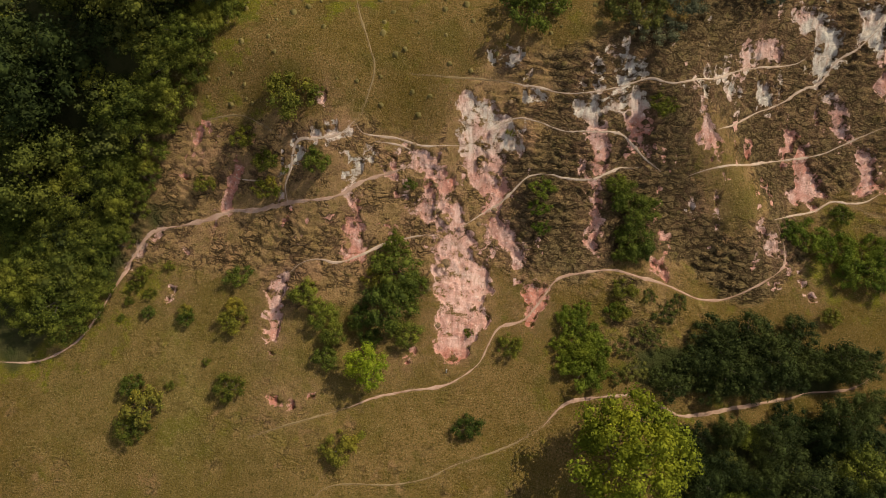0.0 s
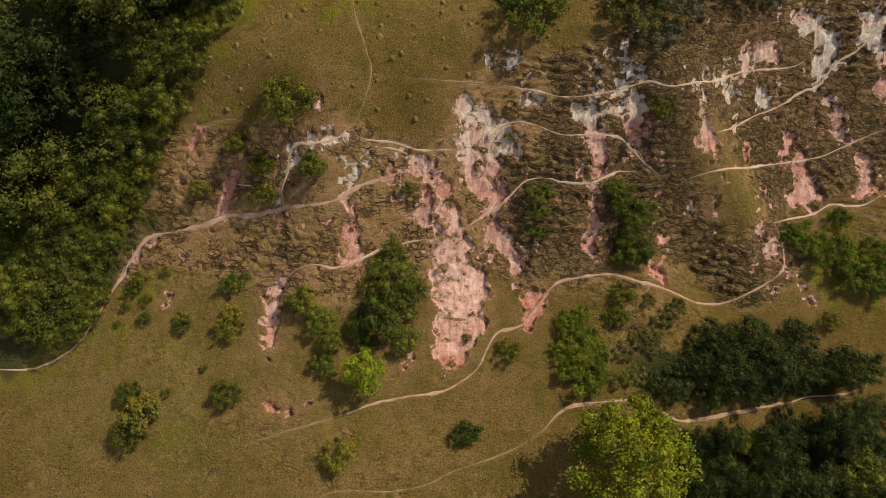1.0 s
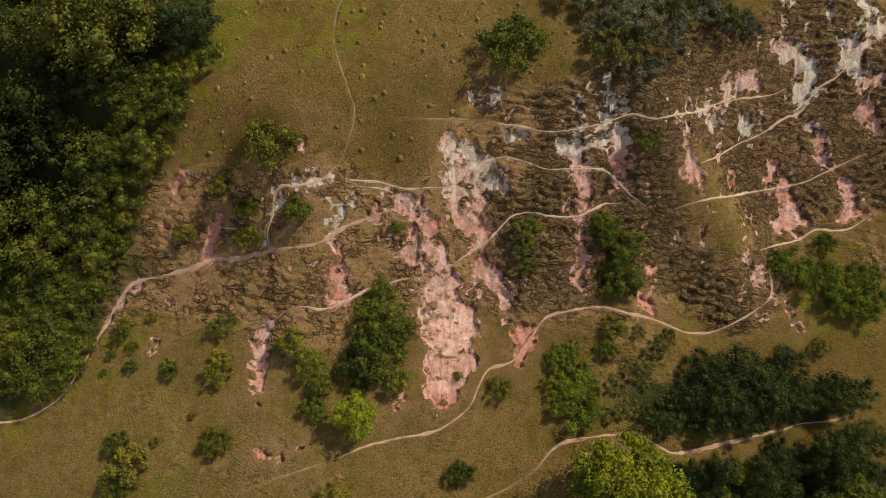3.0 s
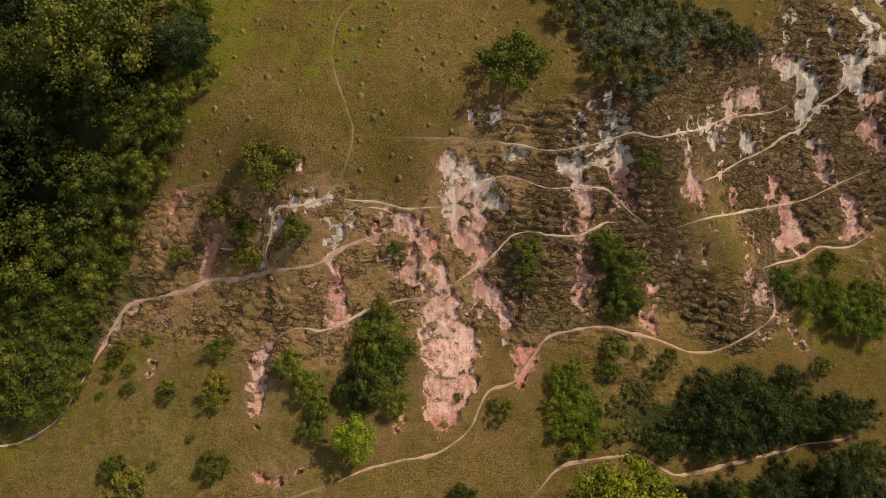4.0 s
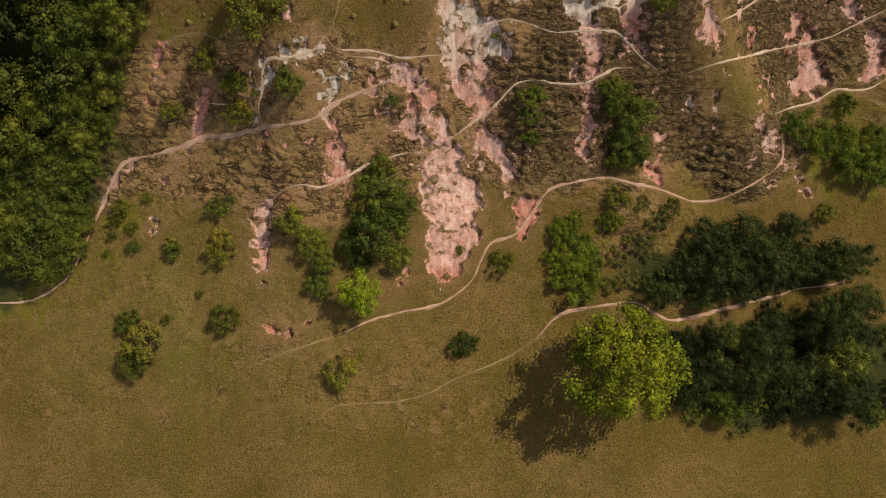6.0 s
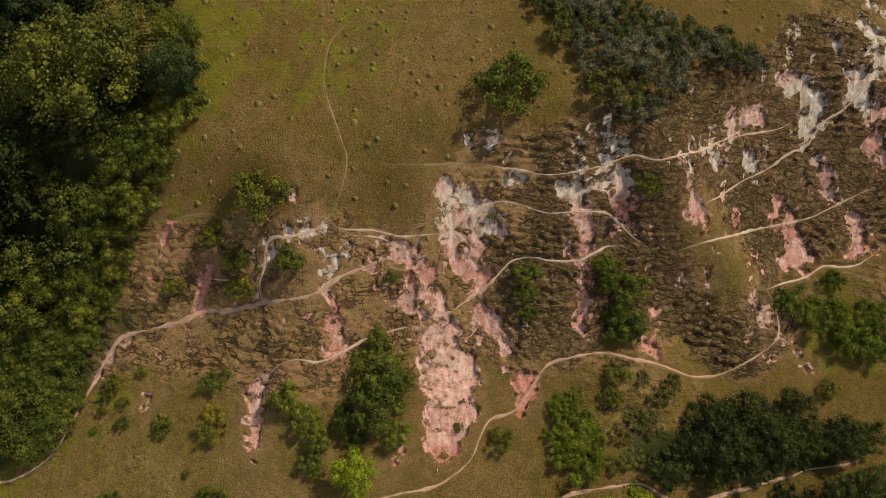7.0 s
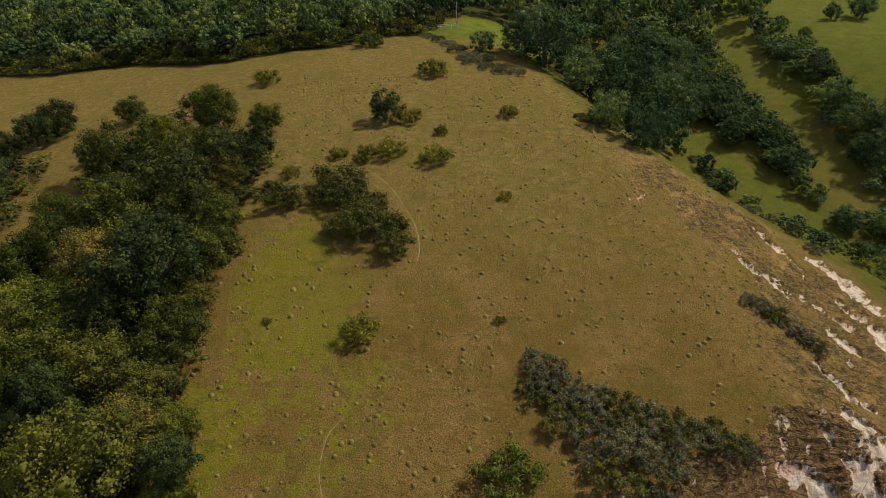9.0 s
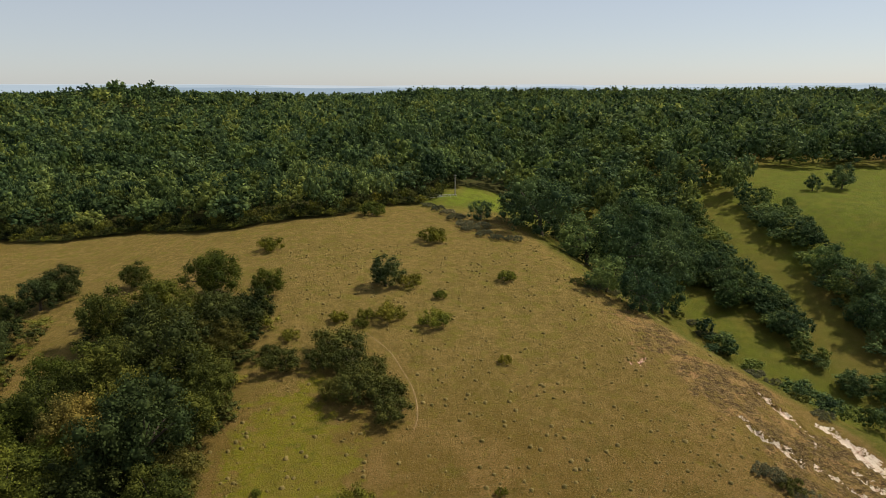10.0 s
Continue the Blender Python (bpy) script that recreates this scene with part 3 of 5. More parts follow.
    "brow_g": [(66.1, 92.4, 0.94, 0.97), (67.6, 90.3, 1.33, 0.97), (69.3, 88.7, 1.72, 0.97), (70.8, 86.7, 1.72, 0.97), (67.4, 86.4, 1.09, 0.95), (68.1, 84.6, 1.33, 0.97), (65.3, 83.1, 0.94, 0.95), (65.8, 81.5, 1.09, 0.9)],
    "brow_h": [(61.8, 90.4, 0.47, 0.9), (61.6, 87.9, 0.55, 0.9), (62.3, 86.4, 0.55, 0.9), (56.2, 82.6, 1.09, 0.85), (54.1, 81, 0.7, 0.85), (45.7, 154.5, 1.09, 0.5), (48.2, 156.7, 0.7, 0.5)],
    "east_rim": [(64.9, 84.3, 0.47, 0.9), (66, 82.7, 0.62, 0.97), (64.4, 81.2, 0.47, 0.9), (66.7, 81, 0.78, 0.97), (67.7, 79.7, 0.86, 0.95), (67.8, 78.2, 0.7, 0.4)],
    "east_top": [(53, 82.4, 0.86, 0.6), (55.1, 83.4, 0.94, 0.7), (54.6, 81.4, 0.62, 0.7)],
}


def smooth_line(points, gap=0.5):
    """Points at even steps along a curve through the given ones."""
    p = np.array(points, float)
    p = np.vstack([2 * p[0] - p[1], p, 2 * p[-1] - p[-2]])
    out = []
    for a, b, c, d in zip(p, p[1:], p[2:], p[3:]):
        n = max(2, int(np.hypot(*(c - b)) / gap))
        t = np.arange(n)[:, None] / n
        out.append(0.5 * (2 * b + (c - a) * t + (2 * a - 5 * b + 4 * c - d) * t ** 2 + (3 * b - a - 3 * c + d) * t ** 3))
    return np.vstack(out + [p[-2:-1]])


def near_lines(x, y, reach):
    """How close each spot lies to a footpath: 1 on it, 0 at its reach from the border."""
    out = np.zeros_like(x)
    for name, (points, width, kind) in FOOTPATHS.items():
        for px, py in smooth_line(points, 0.35):
            r = width / 2 + reach
            i0, i1 = np.searchsorted(XS, (px - r, px + r))
            j0, j1 = np.searchsorted(YS, (py - r, py + r))
            if i1 > i0 and j1 > j0:
                d = np.hypot(x[j0:j1, i0:i1] - px, y[j0:j1, i0:i1] - py)
                w = np.clip(1 - (d - width / 2) / reach, 0, 1)
                np.maximum(out[j0:j1, i0:i1], w, out=out[j0:j1, i0:i1])
    return out


def steps_out(start, end, step, growth):
    out, at = [], start
    while abs(at) < abs(end) or (at - end) * (start - end) > 0:
        at += step if end > start else -step
        step *= growth
        out.append(at)
        if (end > start and at >= end) or (end < start and at <= end):
            break
    return out


FINE, FINER = 0.23, 0.15
core_x = list(np.arange(-60, 76, FINE))
core_y = list(np.arange(16, 92, FINER))
XS = np.array(steps_out(core_x[0], -4300, FINE, 1.06)[::-1] + core_x + steps_out(core_x[-1], 4300, FINE, 1.05))
far_y = steps_out(core_y[-1], 300, FINER, 1.02)
YS = np.array(steps_out(core_y[0], -4300, FINER, 1.09)[::-1] + core_y + far_y + steps_out(far_y[-1], 4600, 2.6, 1.06))
GX, GY = np.meshgrid(XS, YS)
BASE = height(GX, GY)
slope_y, slope_x = np.gradient(BASE, YS, XS)
SLOPE = np.hypot(slope_x, slope_y)
NEARNESS = (1 - sstep(90, 120, GX)) * sstep(-95, -70, GX) * (1 - sstep(170, 215, GY)) * sstep(-5, 8, GY)
EAST = GX - (63 - 0.28 * ramp(GY - 130, 10))


RIM = np.clip(31 - 0.48 * (GY - 140), 2, 31)
FACE = sstep(-14, 7, EAST + 3 + 3 * cloud(GX / 7, GY / 7, 35, 2)) * (1 - sstep(-3, 1, EAST - RIM + 2 * cloud(GX / 8, GY / 8, 33, 2))) * sstep(84, 96, GY) * (1 - sstep(195, 215, GY))
BROW = 58.5 + 12 * sstep(-6, 6, GX) + 13 * sstep(16, 36, GX) + 11 * sstep(46, 60, GX) + 3 * cloud(GX / 6, GY / 6, 37, 3)


def turf_phase():
    """Counts the turf steps up the slope; each step wavers along its length."""
    return BASE / 0.95 + 1.7 * cloud(GX / 7, GY / 7, 3, 3) + 0.7 * cloud(GX / 1.2, GY / 1.2, 5, 2)


STEP = turf_phase()
STEP = STEP - np.floor(STEP)


def bare_masks():
    """Bare ground and how chalky it is: streaks from patch to patch with ragged borders, toothed by the turf steps."""
    wx = GX + 1.1 * cloud(GX / 1.9, GY / 2.6, 11, 5)
    wy = GY + 1.2 * cloud(GX / 1.9, GY / 2.6, 23, 4)
    away, weight, tone = np.full_like(GX, 9.0), np.full_like(GX, 1e-6), np.full_like(GX, 0.4e-6)
    for patches in BARE_PATCHES.values():
        for (ax, ay, ar, aw), (bx, by, br, bw) in zip(patches, patches[1:] + patches[-1:]):
            if math.hypot(bx - ax, by - ay) > 1.9 * (ar + br):
                bx, by, br, bw = ax, ay, ar, aw
            reach = max(ar, br) + 4
            i0, i1 = np.searchsorted(XS, (min(ax, bx) - reach, max(ax, bx) + reach))
            j0, j1 = np.searchsorted(YS, (min(ay, by) - reach, max(ay, by) + reach))
            if i1 <= i0 or j1 <= j0:
                continue
            s = np.s_[j0:j1, i0:i1]
            t = np.clip(((wx[s] - ax) * (bx - ax) + (wy[s] - ay) * (by - ay)) / ((bx - ax) ** 2 + (by - ay) ** 2 + 1e-6), 0, 1)
            d = np.hypot(wx[s] - ax - (bx - ax) * t, wy[s] - ay - (by - ay) * t) - (ar + (br - ar) * t)
            np.minimum(away[s], d, out=away[s])
            w = np.exp(-np.maximum(d, -0.5) / 0.9)
            weight[s] += w
            tone[s] += w * (aw + (bw - aw) * t)
    bare = np.clip(0.52 - (away - 0.12) / 1.5, 0, 1)
    blush = np.exp(-np.maximum(away, 0) / 2.0) * (1 - FACE)
    islands = sstep(0.20, 0.34, cloud(GX / 2.4, GY / 2.0, 27, 4))
    bare = bare - 0.7 * islands * (1 - 0.6 * sstep(1.0, 3.0, -away))
    flecks = sstep(0.22, 0.40, cloud(GX / 1.5, GY / 3.4, 17, 3)) * sstep(0.30, 0.55, SLOPE) * sstep(-48, -40, GX) * (1 - sstep(74, 84, GX)) * sstep(36, 50, GY) * (1 - sstep(-3, 2, GY - BROW))
    bare = np.maximum(bare, 0.44 * flecks)
    upper = np.clip(sstep(-4, 12, GY - BROW + 16) + FACE, 0, 1) * sstep(0, 30, GX)
    tone, weight = tone + 0.05 * (0.12 + 0.8 * upper), weight + 0.05
    ragged = 0.40 * cloud(GX / 1.1, GY / 1.6, 13, 3) + 0.16 * (STEP - 0.5)
    return np.clip(bare + ragged * sstep(0, 0.3, bare), 0, 1), tone / weight, blush


BARE, CHALK, BLUSH = bare_masks()
PATHNESS = near_lines(GX, GY, 0.55)
STEEP = sstep(0.30, 0.55, SLOPE + 0.14 * cloud(GX / 9, GY / 9, 31, 3)) * (1 - sstep(-2, 3, GY - BROW))
STEEP = np.maximum.reduce([STEEP, 0.66 * FACE * sstep(-0.35, 0.05, cloud(GX / 12, GY / 12, 38, 3)), 0.35 * sstep(-0.1, 0.3, cloud(GX / 10, GY / 10, 39, 3)) * (GY < 50) * (1 - sstep(10, 16, GX))]) * NEARNESS
GRASSY = np.exp(-(((GX - 40) * 0.7 + (GY - 61) * 0.7) / 4.5) ** 2) * sstep(-7, -2, (GX - 40) * 0.7 - (GY - 61) * 0.7) * (1 - sstep(8, 13, (GX - 40) * 0.7 - (GY - 61) * 0.7))
STEEP = np.maximum(STEEP * (1 - 0.85 * GRASSY), 0.6 * np.exp(-((GX - 29) / 8) ** 4 - ((GY - 37) / 6) ** 4))


HEATH = np.maximum(STEEP * sstep(2, 14, GX + 8 * cloud(GX / 8, GY / 8, 9, 2)) * (1 - 0.8 * GRASSY), 0.55 * FACE)


def clods(u, v, seed):
    """Cells: a height of its own for each, and the distance from the crack between them."""
    iu, iv = np.floor(u), np.floor(v)
    first, second, tone = np.full_like(u, 9.0), np.full_like(u, 9.0), np.zeros_like(u)
    for du in (-1, 0, 1):
        for dv in (-1, 0, 1):
            cu, cv = iu + du, iv + dv
            d = np.hypot(cu + lattice(cu, cv, seed) - u, cv + lattice(cu, cv, seed + 1) - v)
            closer = d < first
            second = np.where(closer, first, np.minimum(second, d))
            tone = np.where(closer, lattice(cu, cv, seed + 2), tone)
            first = np.where(closer, d, first)
    return tone, second - first


def relief():
    """Turf steps, cracked sods, hummocks, rills and sunken bare ground on top of the smooth lie."""
    tread = (sstep(0.0, 0.22, STEP) - STEP) * 0.95
    patchy = sstep(-0.22, 0.22, cloud(GX / 9, GY / 9, 7, 3))
    covered = 1 - 0.9 * np.clip(BARE * 1.4, 0, 1)
    z = (0.45 + 0.45 * sstep(4, 14, GX)) * tread * STEEP * (0.2 + 0.8 * patchy) * covered
    side = sstep(80, 100, GY) * sstep(48, 60, GX)
    along = (GX * (1 - side) + GY * side) / 2.3 + 0.8 * cloud(GX / 2, GY / 2, 81, 3)
    down = BASE / 0.42 + 1.1 * cloud(GX / 2.5, GY / 2.5, 83, 3)
    tone, gap = clods(along, down, 91)
    broken = STEEP * (0.30 + 0.70 * sstep(2, 12, GX + 8 * cloud(GX / 8, GY / 8, 9, 2))) * covered
    z += 0.6 * broken * (0.24 * (tone - 0.5) - 0.30 * (1 - sstep(0.02, 0.13, gap)))
    z += NEARNESS * (0.22 * cloud(GX / 4, GY / 4, 41, 3) + (0.10 + 0.20 * STEEP) * cloud(GX / 1.1, GY / 1.1, 43, 3))
    sunk = sstep(0.45, 0.62, BARE)
    z -= sunk * (0.62 + 0.25 * cloud(GX / 1.5, GY / 4, 51, 3) + 0.25 * np.abs(grain(GX / 0.8 + 0.4 * grain(GX / 3, GY / 3, 6), GY / 7, 53)))
    lumps, gap = clods(GX / 0.9 + 0.3 * cloud(GX, GY, 85, 2), GY / 0.9, 95)
    z += sunk * (0.12 * cloud(GX / 0.7, GY / 0.7, 57, 2) + 0.25 * sstep(0.72, 0.9, lumps) * sstep(0.0, 0.2, gap))
    return z * (1 - 0.82 * sstep(0.25, 0.8, PATHNESS))


def wood_edge(x):
    """Where the woods behind the down begin."""
    return 269 + 28 * sstep(-48, -18, x) + 40 * sstep(-12, 12, x) + 4 * np.sin(x / 11)


def zone(cx, cy, rx, ry, turn=0.0, soft=0.5):
    """A soft oval of ground."""
    c, s = math.cos(radians(turn)), math.sin(radians(turn))
    u, v = (GX - cx) * c + (GY - cy) * s, (GY - cy) * c - (GX - cx) * s
    return 1 - sstep(1 - soft, 1 + soft, np.hypot(u / rx, v / ry) + 0.45 * cloud(GX / 7, GY / 7, 61, 4))


ROUGH = relief()
LEVEL = BASE + ROUGH - 0.07 * sstep(0.5, 0.95, PATHNESS)


def ground_z(x, y):
    """Height of the finished ground sheet at a spot."""
    i = int(np.clip(np.searchsorted(XS, x) - 1, 0, len(XS) - 2))
    j = int(np.clip(np.searchsorted(YS, y) - 1, 0, len(YS) - 2))
    u, v = (x - XS[i]) / (XS[i + 1] - XS[i]), (y - YS[j]) / (YS[j + 1] - YS[j])
    a, b, c, d = LEVEL[j, i], LEVEL[j, i + 1], LEVEL[j + 1, i], LEVEL[j + 1, i + 1]
    return float((a * (1 - u) + b * u) * (1 - v) + (c * (1 - u) + d * u) * v)


def mesh_from(name, verts, faces, material, smooth=False):
    """A mesh from arrays; all faces have the same number of corners."""
    me = bpy.data.meshes.new(name)
    verts, faces = np.asarray(verts, np.float32), np.asarray(faces, np.int32)
    k = faces.shape[1]
    me.vertices.add(len(verts))
    me.vertices.foreach_set("co", verts.ravel())
    me.loops.add(faces.size)
    me.loops.foreach_set("vertex_index", faces.ravel())
    me.polygons.add(len(faces))
    me.polygons.foreach_set("loop_start", np.arange(0, faces.size, k, dtype=np.int32))
    me.polygons.foreach_set("loop_total", np.full(len(faces), k, dtype=np.int32))
    me.polygons.foreach_set("use_smooth", np.full(len(faces), smooth))
    me.materials.append(material)
    me.update(calc_edges=True)
    return me


def build_ground():
    h, w = GX.shape
    idx = np.arange(h * w).reshape(h, w)
    faces = np.stack([idx[:-1, :-1], idx[:-1, 1:], idx[1:, 1:], idx[1:, :-1]], -1).reshape(-1, 4)
    me = mesh_from("ground", np.stack([GX, GY, LEVEL], -1).reshape(-1, 3), faces, GROUND, True)
    dry = sstep(95, 190, GY + 25 * cloud(GX / 40, GY / 40, 71, 3)) * sstep(-190, -150, GX) * (1 - sstep(15, 40, EAST))
    dry = np.maximum.reduce([dry, 0.5 * FACE, 0.9 * zone(-42, 24, 4, 13, 8), 0.45 * zone(-38, 30, 30, 22), 0.5 * zone(42, 58, 12, 5, -45)])
    lush = np.maximum.reduce([zone(-30, 118, 12, 26, 12), zone(-38, 85, 8, 14), zone(30, 33, 16, 12) * 0.2, zone(-72, 28, 12, 5) * 0.8, 0.45 * zone(-20, 95, 14, 22), 0.6 * zone(63, 50, 12, 7), 0.6 * zone(-41, 55, 5, 9, -15), 0.7 * zone(-30, 55, 6, 5), 0.7 * zone(-51, 38, 4, 8, -25)])
    meadow = np.maximum.reduce([zone(14, 303, 26, 15), 0.9 * sstep(-2, 4, EAST - RIM) * sstep(92, 110, GY) * (1 - sstep(130, 140, GX)), zone(121, 270, 9, 72, 0), zone(205, 320, 90, 120, -30)])
    strip = np.exp(-((GX - 108 + 0.42 * np.maximum(0, GY - 185)) / 10) ** 4) * sstep(140, 150, GY) * (1 - sstep(238, 248, GY))
    bank = np.exp(-((GX - 127 + 0.00046 * (GY - 240) ** 2) / 10) ** 4) * sstep(185, 195, GY) * (1 - sstep(330, 345, GY))
    lawn = np.maximum.reduce([0.72 * zone(18, 310, 25, 26), 0.25 * strip, 0.35 * zone(205, 320, 90, 120, -30), 0.6 * np.exp(-((GX - 122) / 9) ** 2 - ((GY - 337) / 10) ** 2)])
    meadow = meadow * (1 - 0.35 * bank)
    dry = np.maximum(dry, 0.5 * bank)
    lane = np.exp(-((GX + 95 + 0.19 * (GY - 142)) / 6) ** 4) * sstep(118, 135, GY)
    # where the ground colour takes on the shade of the woods and thickets
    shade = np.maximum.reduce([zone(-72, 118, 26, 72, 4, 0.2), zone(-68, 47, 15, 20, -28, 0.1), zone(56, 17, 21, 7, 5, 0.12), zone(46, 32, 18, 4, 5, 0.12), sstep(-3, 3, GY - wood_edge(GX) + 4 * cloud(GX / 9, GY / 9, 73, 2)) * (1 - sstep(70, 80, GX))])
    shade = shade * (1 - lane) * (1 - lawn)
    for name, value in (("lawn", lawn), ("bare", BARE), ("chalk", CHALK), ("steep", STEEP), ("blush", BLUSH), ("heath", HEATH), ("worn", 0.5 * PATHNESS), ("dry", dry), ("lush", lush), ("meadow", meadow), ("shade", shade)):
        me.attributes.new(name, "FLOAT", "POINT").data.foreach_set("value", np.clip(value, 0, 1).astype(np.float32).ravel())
    return tagged(new("ground", me), "dry grass down with eroded pink marl and white chalk slopes", "ground", kind="structure")


build_ground()


def footpath(name, points, width, material, label):
    """A trodden ribbon with a ragged border, lying in its groove."""
    p = smooth_line(points, 0.4)
    t = np.gradient(p, axis=0)
    t /= np.linalg.norm(t, axis=1)[:, None] + 1e-9
    n = np.stack([-t[:, 1], t[:, 0]], 1)
    s = np.arange(len(p)) * 0.4
    seed = sum(map(ord, name))
    half = width / 2 * (1 + 0.55 * grain(s / 3.5, s * 0 + seed, 3)[:, None] + 0.40 * grain(s / 0.8, s * 0 + seed, 4)[:, None])
    ends = np.minimum(1, np.minimum(np.arange(len(p)), np.arange(len(p))[::-1]) / 14)[:, None] * 0.9 + 0.1
    verts = []
    for k, f in enumerate((-1.0, -0.5, 0.0, 0.5, 1.0)):
        wob = 1 + 0.5 * grain(s / 0.9, s * 0 + seed + k, 9)[:, None] * (abs(f) == 1)
        q = p + n * half * f * wob * ends
        z = np.array([ground_z(*v) for v in q]) + (0.05 if abs(f) < 1 else -0.04)
        verts.append(np.column_stack([q, z]))
    v = np.stack(verts, 1).reshape(-1, 3)
    idx = np.arange(len(p) * 5).reshape(len(p), 5)
    faces = np.stack([idx[:-1, :-1], idx[1:, :-1], idx[1:, 1:], idx[:-1, 1:]], -1).reshape(-1, 4)
    faces = faces[:, ::-1]
    return tagged(new("footpath", mesh_from("footpath", v, faces, material, True)), label, "footpath", "footpaths on the slope", "structure")


KINDS = {
    "pale": (PALE_PATH, "narrow pale chalky footpath trodden across the slope"),
    "pink": (PINK_PATH, "narrow pinkish earth footpath trodden through grass"),
    "faint": (FAINT_PATH, "faint dusty footpath trodden through dry grass"),
}
for name, (points, width, kind) in FOOTPATHS.items():
    footpath(name, points, width, *KINDS[kind])


# ---- trees and bushes ----
def icosphere():
    g = (1 + 5 ** 0.5) / 2
    v = np.array([(-1, g, 0), (1, g, 0), (-1, -g, 0), (1, -g, 0), (0, -1, g), (0, 1, g), (0, -1, -g), (0, 1, -g), (g, 0, -1), (g, 0, 1), (-g, 0, -1), (-g, 0, 1)], float)
    f = [(0, 11, 5), (0, 5, 1), (0, 1, 7), (0, 7, 10), (0, 10, 11), (1, 5, 9), (5, 11, 4), (11, 10, 2), (10, 7, 6), (7, 1, 8), (3, 9, 4), (3, 4, 2), (3, 2, 6), (3, 6, 8), (3, 8, 9), (4, 9, 5), (2, 4, 11), (6, 2, 10), (8, 6, 7), (9, 8, 1)]
    return v / np.linalg.norm(v, axis=1)[:, None], np.array(f)


ICO_V, ICO_F = icosphere()


def foliage(rng, lobes, count, size, core=0.51):
    """Leaf clumps over a set of lobes (x, y, z, r), each a bent pair of triangles, round dark cores. Gives vertices and triangles."""
    lobes = np.asarray(lobes, float)
    pick = rng.choice(len(lobes), count, p=lobes[:, 3] ** 2 / (lobes[:, 3] ** 2).sum())
    way = rng.normal(size=(count, 3))
    way[:, 2] = way[:, 2] * 0.85 + 0.25
    way /= np.linalg.norm(way, axis=1)[:, None]
    at = lobes[pick, :3] + way * (lobes[pick, 3] * rng.uniform(0.52, 1.18, count))[:, None]
    depth = np.max(1 - np.linalg.norm(at[:, None] - lobes[None, :, :3], axis=2) / lobes[None, :, 3], axis=1)
    keep = (depth < 0.50) & (at[:, 2] > 0.02)
    at, way = at[keep], way[keep]
    n = len(at)
    face = way * 0.8 + (0.1, 0.05, 0.25) + rng.normal(scale=0.75, size=(n, 3))
    face /= np.linalg.norm(face, axis=1)[:, None]
    side = np.cross(face, rng.normal(size=(n, 3)))
    side /= np.linalg.norm(side, axis=1)[:, None] + 1e-9
    up = np.cross(face, side)
    a = (size * rng.uniform(0.5, 1.25, n))[:, None]
    b = a * rng.uniform(0.55, 1.0, n)[:, None]
    bend = face * a * rng.uniform(-0.45, 0.1, n)[:, None]
    quad = np.stack([at - side * a + bend, at - up * b, at + side * a + bend, at + up * b], 1)
    v = quad.reshape(-1, 3)
    i = np.arange(n)[:, None] * 4
    f = np.concatenate([i + (0, 1, 3), i + (1, 2, 3)], 1).reshape(-1, 3)
    cores_v = (lobes[:, None, :3] + ICO_V[None] * (lobes[:, None, 3:] * core) * rng.uniform(0.82, 1.1, (len(lobes), 12, 1))).reshape(-1, 3)
    cores_v[:, 2] = np.maximum(cores_v[:, 2], 0.0)
    cores_f = (ICO_F[None] + 12 * np.arange(len(lobes))[:, None, None]).reshape(-1, 3) + len(v)
    return np.vstack([v, cores_v]), np.vstack([f, cores_f])


def limb(verts, faces, a, b, ra, rb, sides=6):
    a, b = np.asarray(a, float), np.asarray(b, float)
    d = (b - a) / np.linalg.norm(b - a)
    s = np.cross(d, (0.3, 0.9, 0.2))
    s /= np.linalg.norm(s)
    u = np.cross(d, s)
    k = len(verts)
    for p, r in ((a, ra), (b, rb)):
        for q in range(sides):
            w = 2 * math.pi * q / sides
            verts.append(p + (s * math.cos(w) + u * math.sin(w)) * r)
    for q in range(sides):
        faces.append((k + q, k + (q + 1) % sides, k + sides + (q + 1) % sides, k + sides + q))


def wood_mesh(rng, lobes, base_r, fork):
    """A tapered trunk with limbs that reach into the lobes."""
    verts, faces = [], []
    mid = np.array([rng.normal(scale=0.04), rng.normal(scale=0.04), fork])
    limb(verts, faces, (0, 0, -0.4), mid * (1, 1, 0.5), base_r * 1.35, base_r, 8)
    limb(verts, faces, mid * (1, 1, 0.5), mid, base_r, base_r * 0.8, 8)
    for x, y, z, r in lobes:
        elbow = mid + (np.array([x, y, z]) - mid) * 0.5 + rng.normal(scale=0.06, size=3) * fork
        limb(verts, faces, mid * (1, 1, 0.92), elbow, base_r * 0.5, base_r * 0.3, 5)
        limb(verts, faces, elbow, (x, y, z), base_r * 0.3, base_r * 0.1, 5)
    return np.array(verts), np.array(faces)


def crown_lobes(rng, count, centre, wide, tall, small, large, flat=-0.35):
    """Lobes over the shell of an uneven oval."""
    out = [(0, 0, centre, min(wide, tall) * 0.62)]
    for k in range(count):
        turn = 2.399963 * k + rng.uniform(-0.4, 0.4)
        lift = flat + (1 - flat) * (k + 0.5) / count
        ring = math.sqrt(max(0, 1 - lift * lift))
        out_by = rng.uniform(0.56, 0.98)
        r = 0.9 * rng.uniform(small, large)
        out.append((math.cos(turn) * ring * wide * out_by, math.sin(turn) * ring * wide * out_by, centre + lift * tall * out_by, r))
    return out


def part(name, me, parent, label=""):
    ob = new(name, me)
    ob.parent = parent
    return tagged(ob, label)


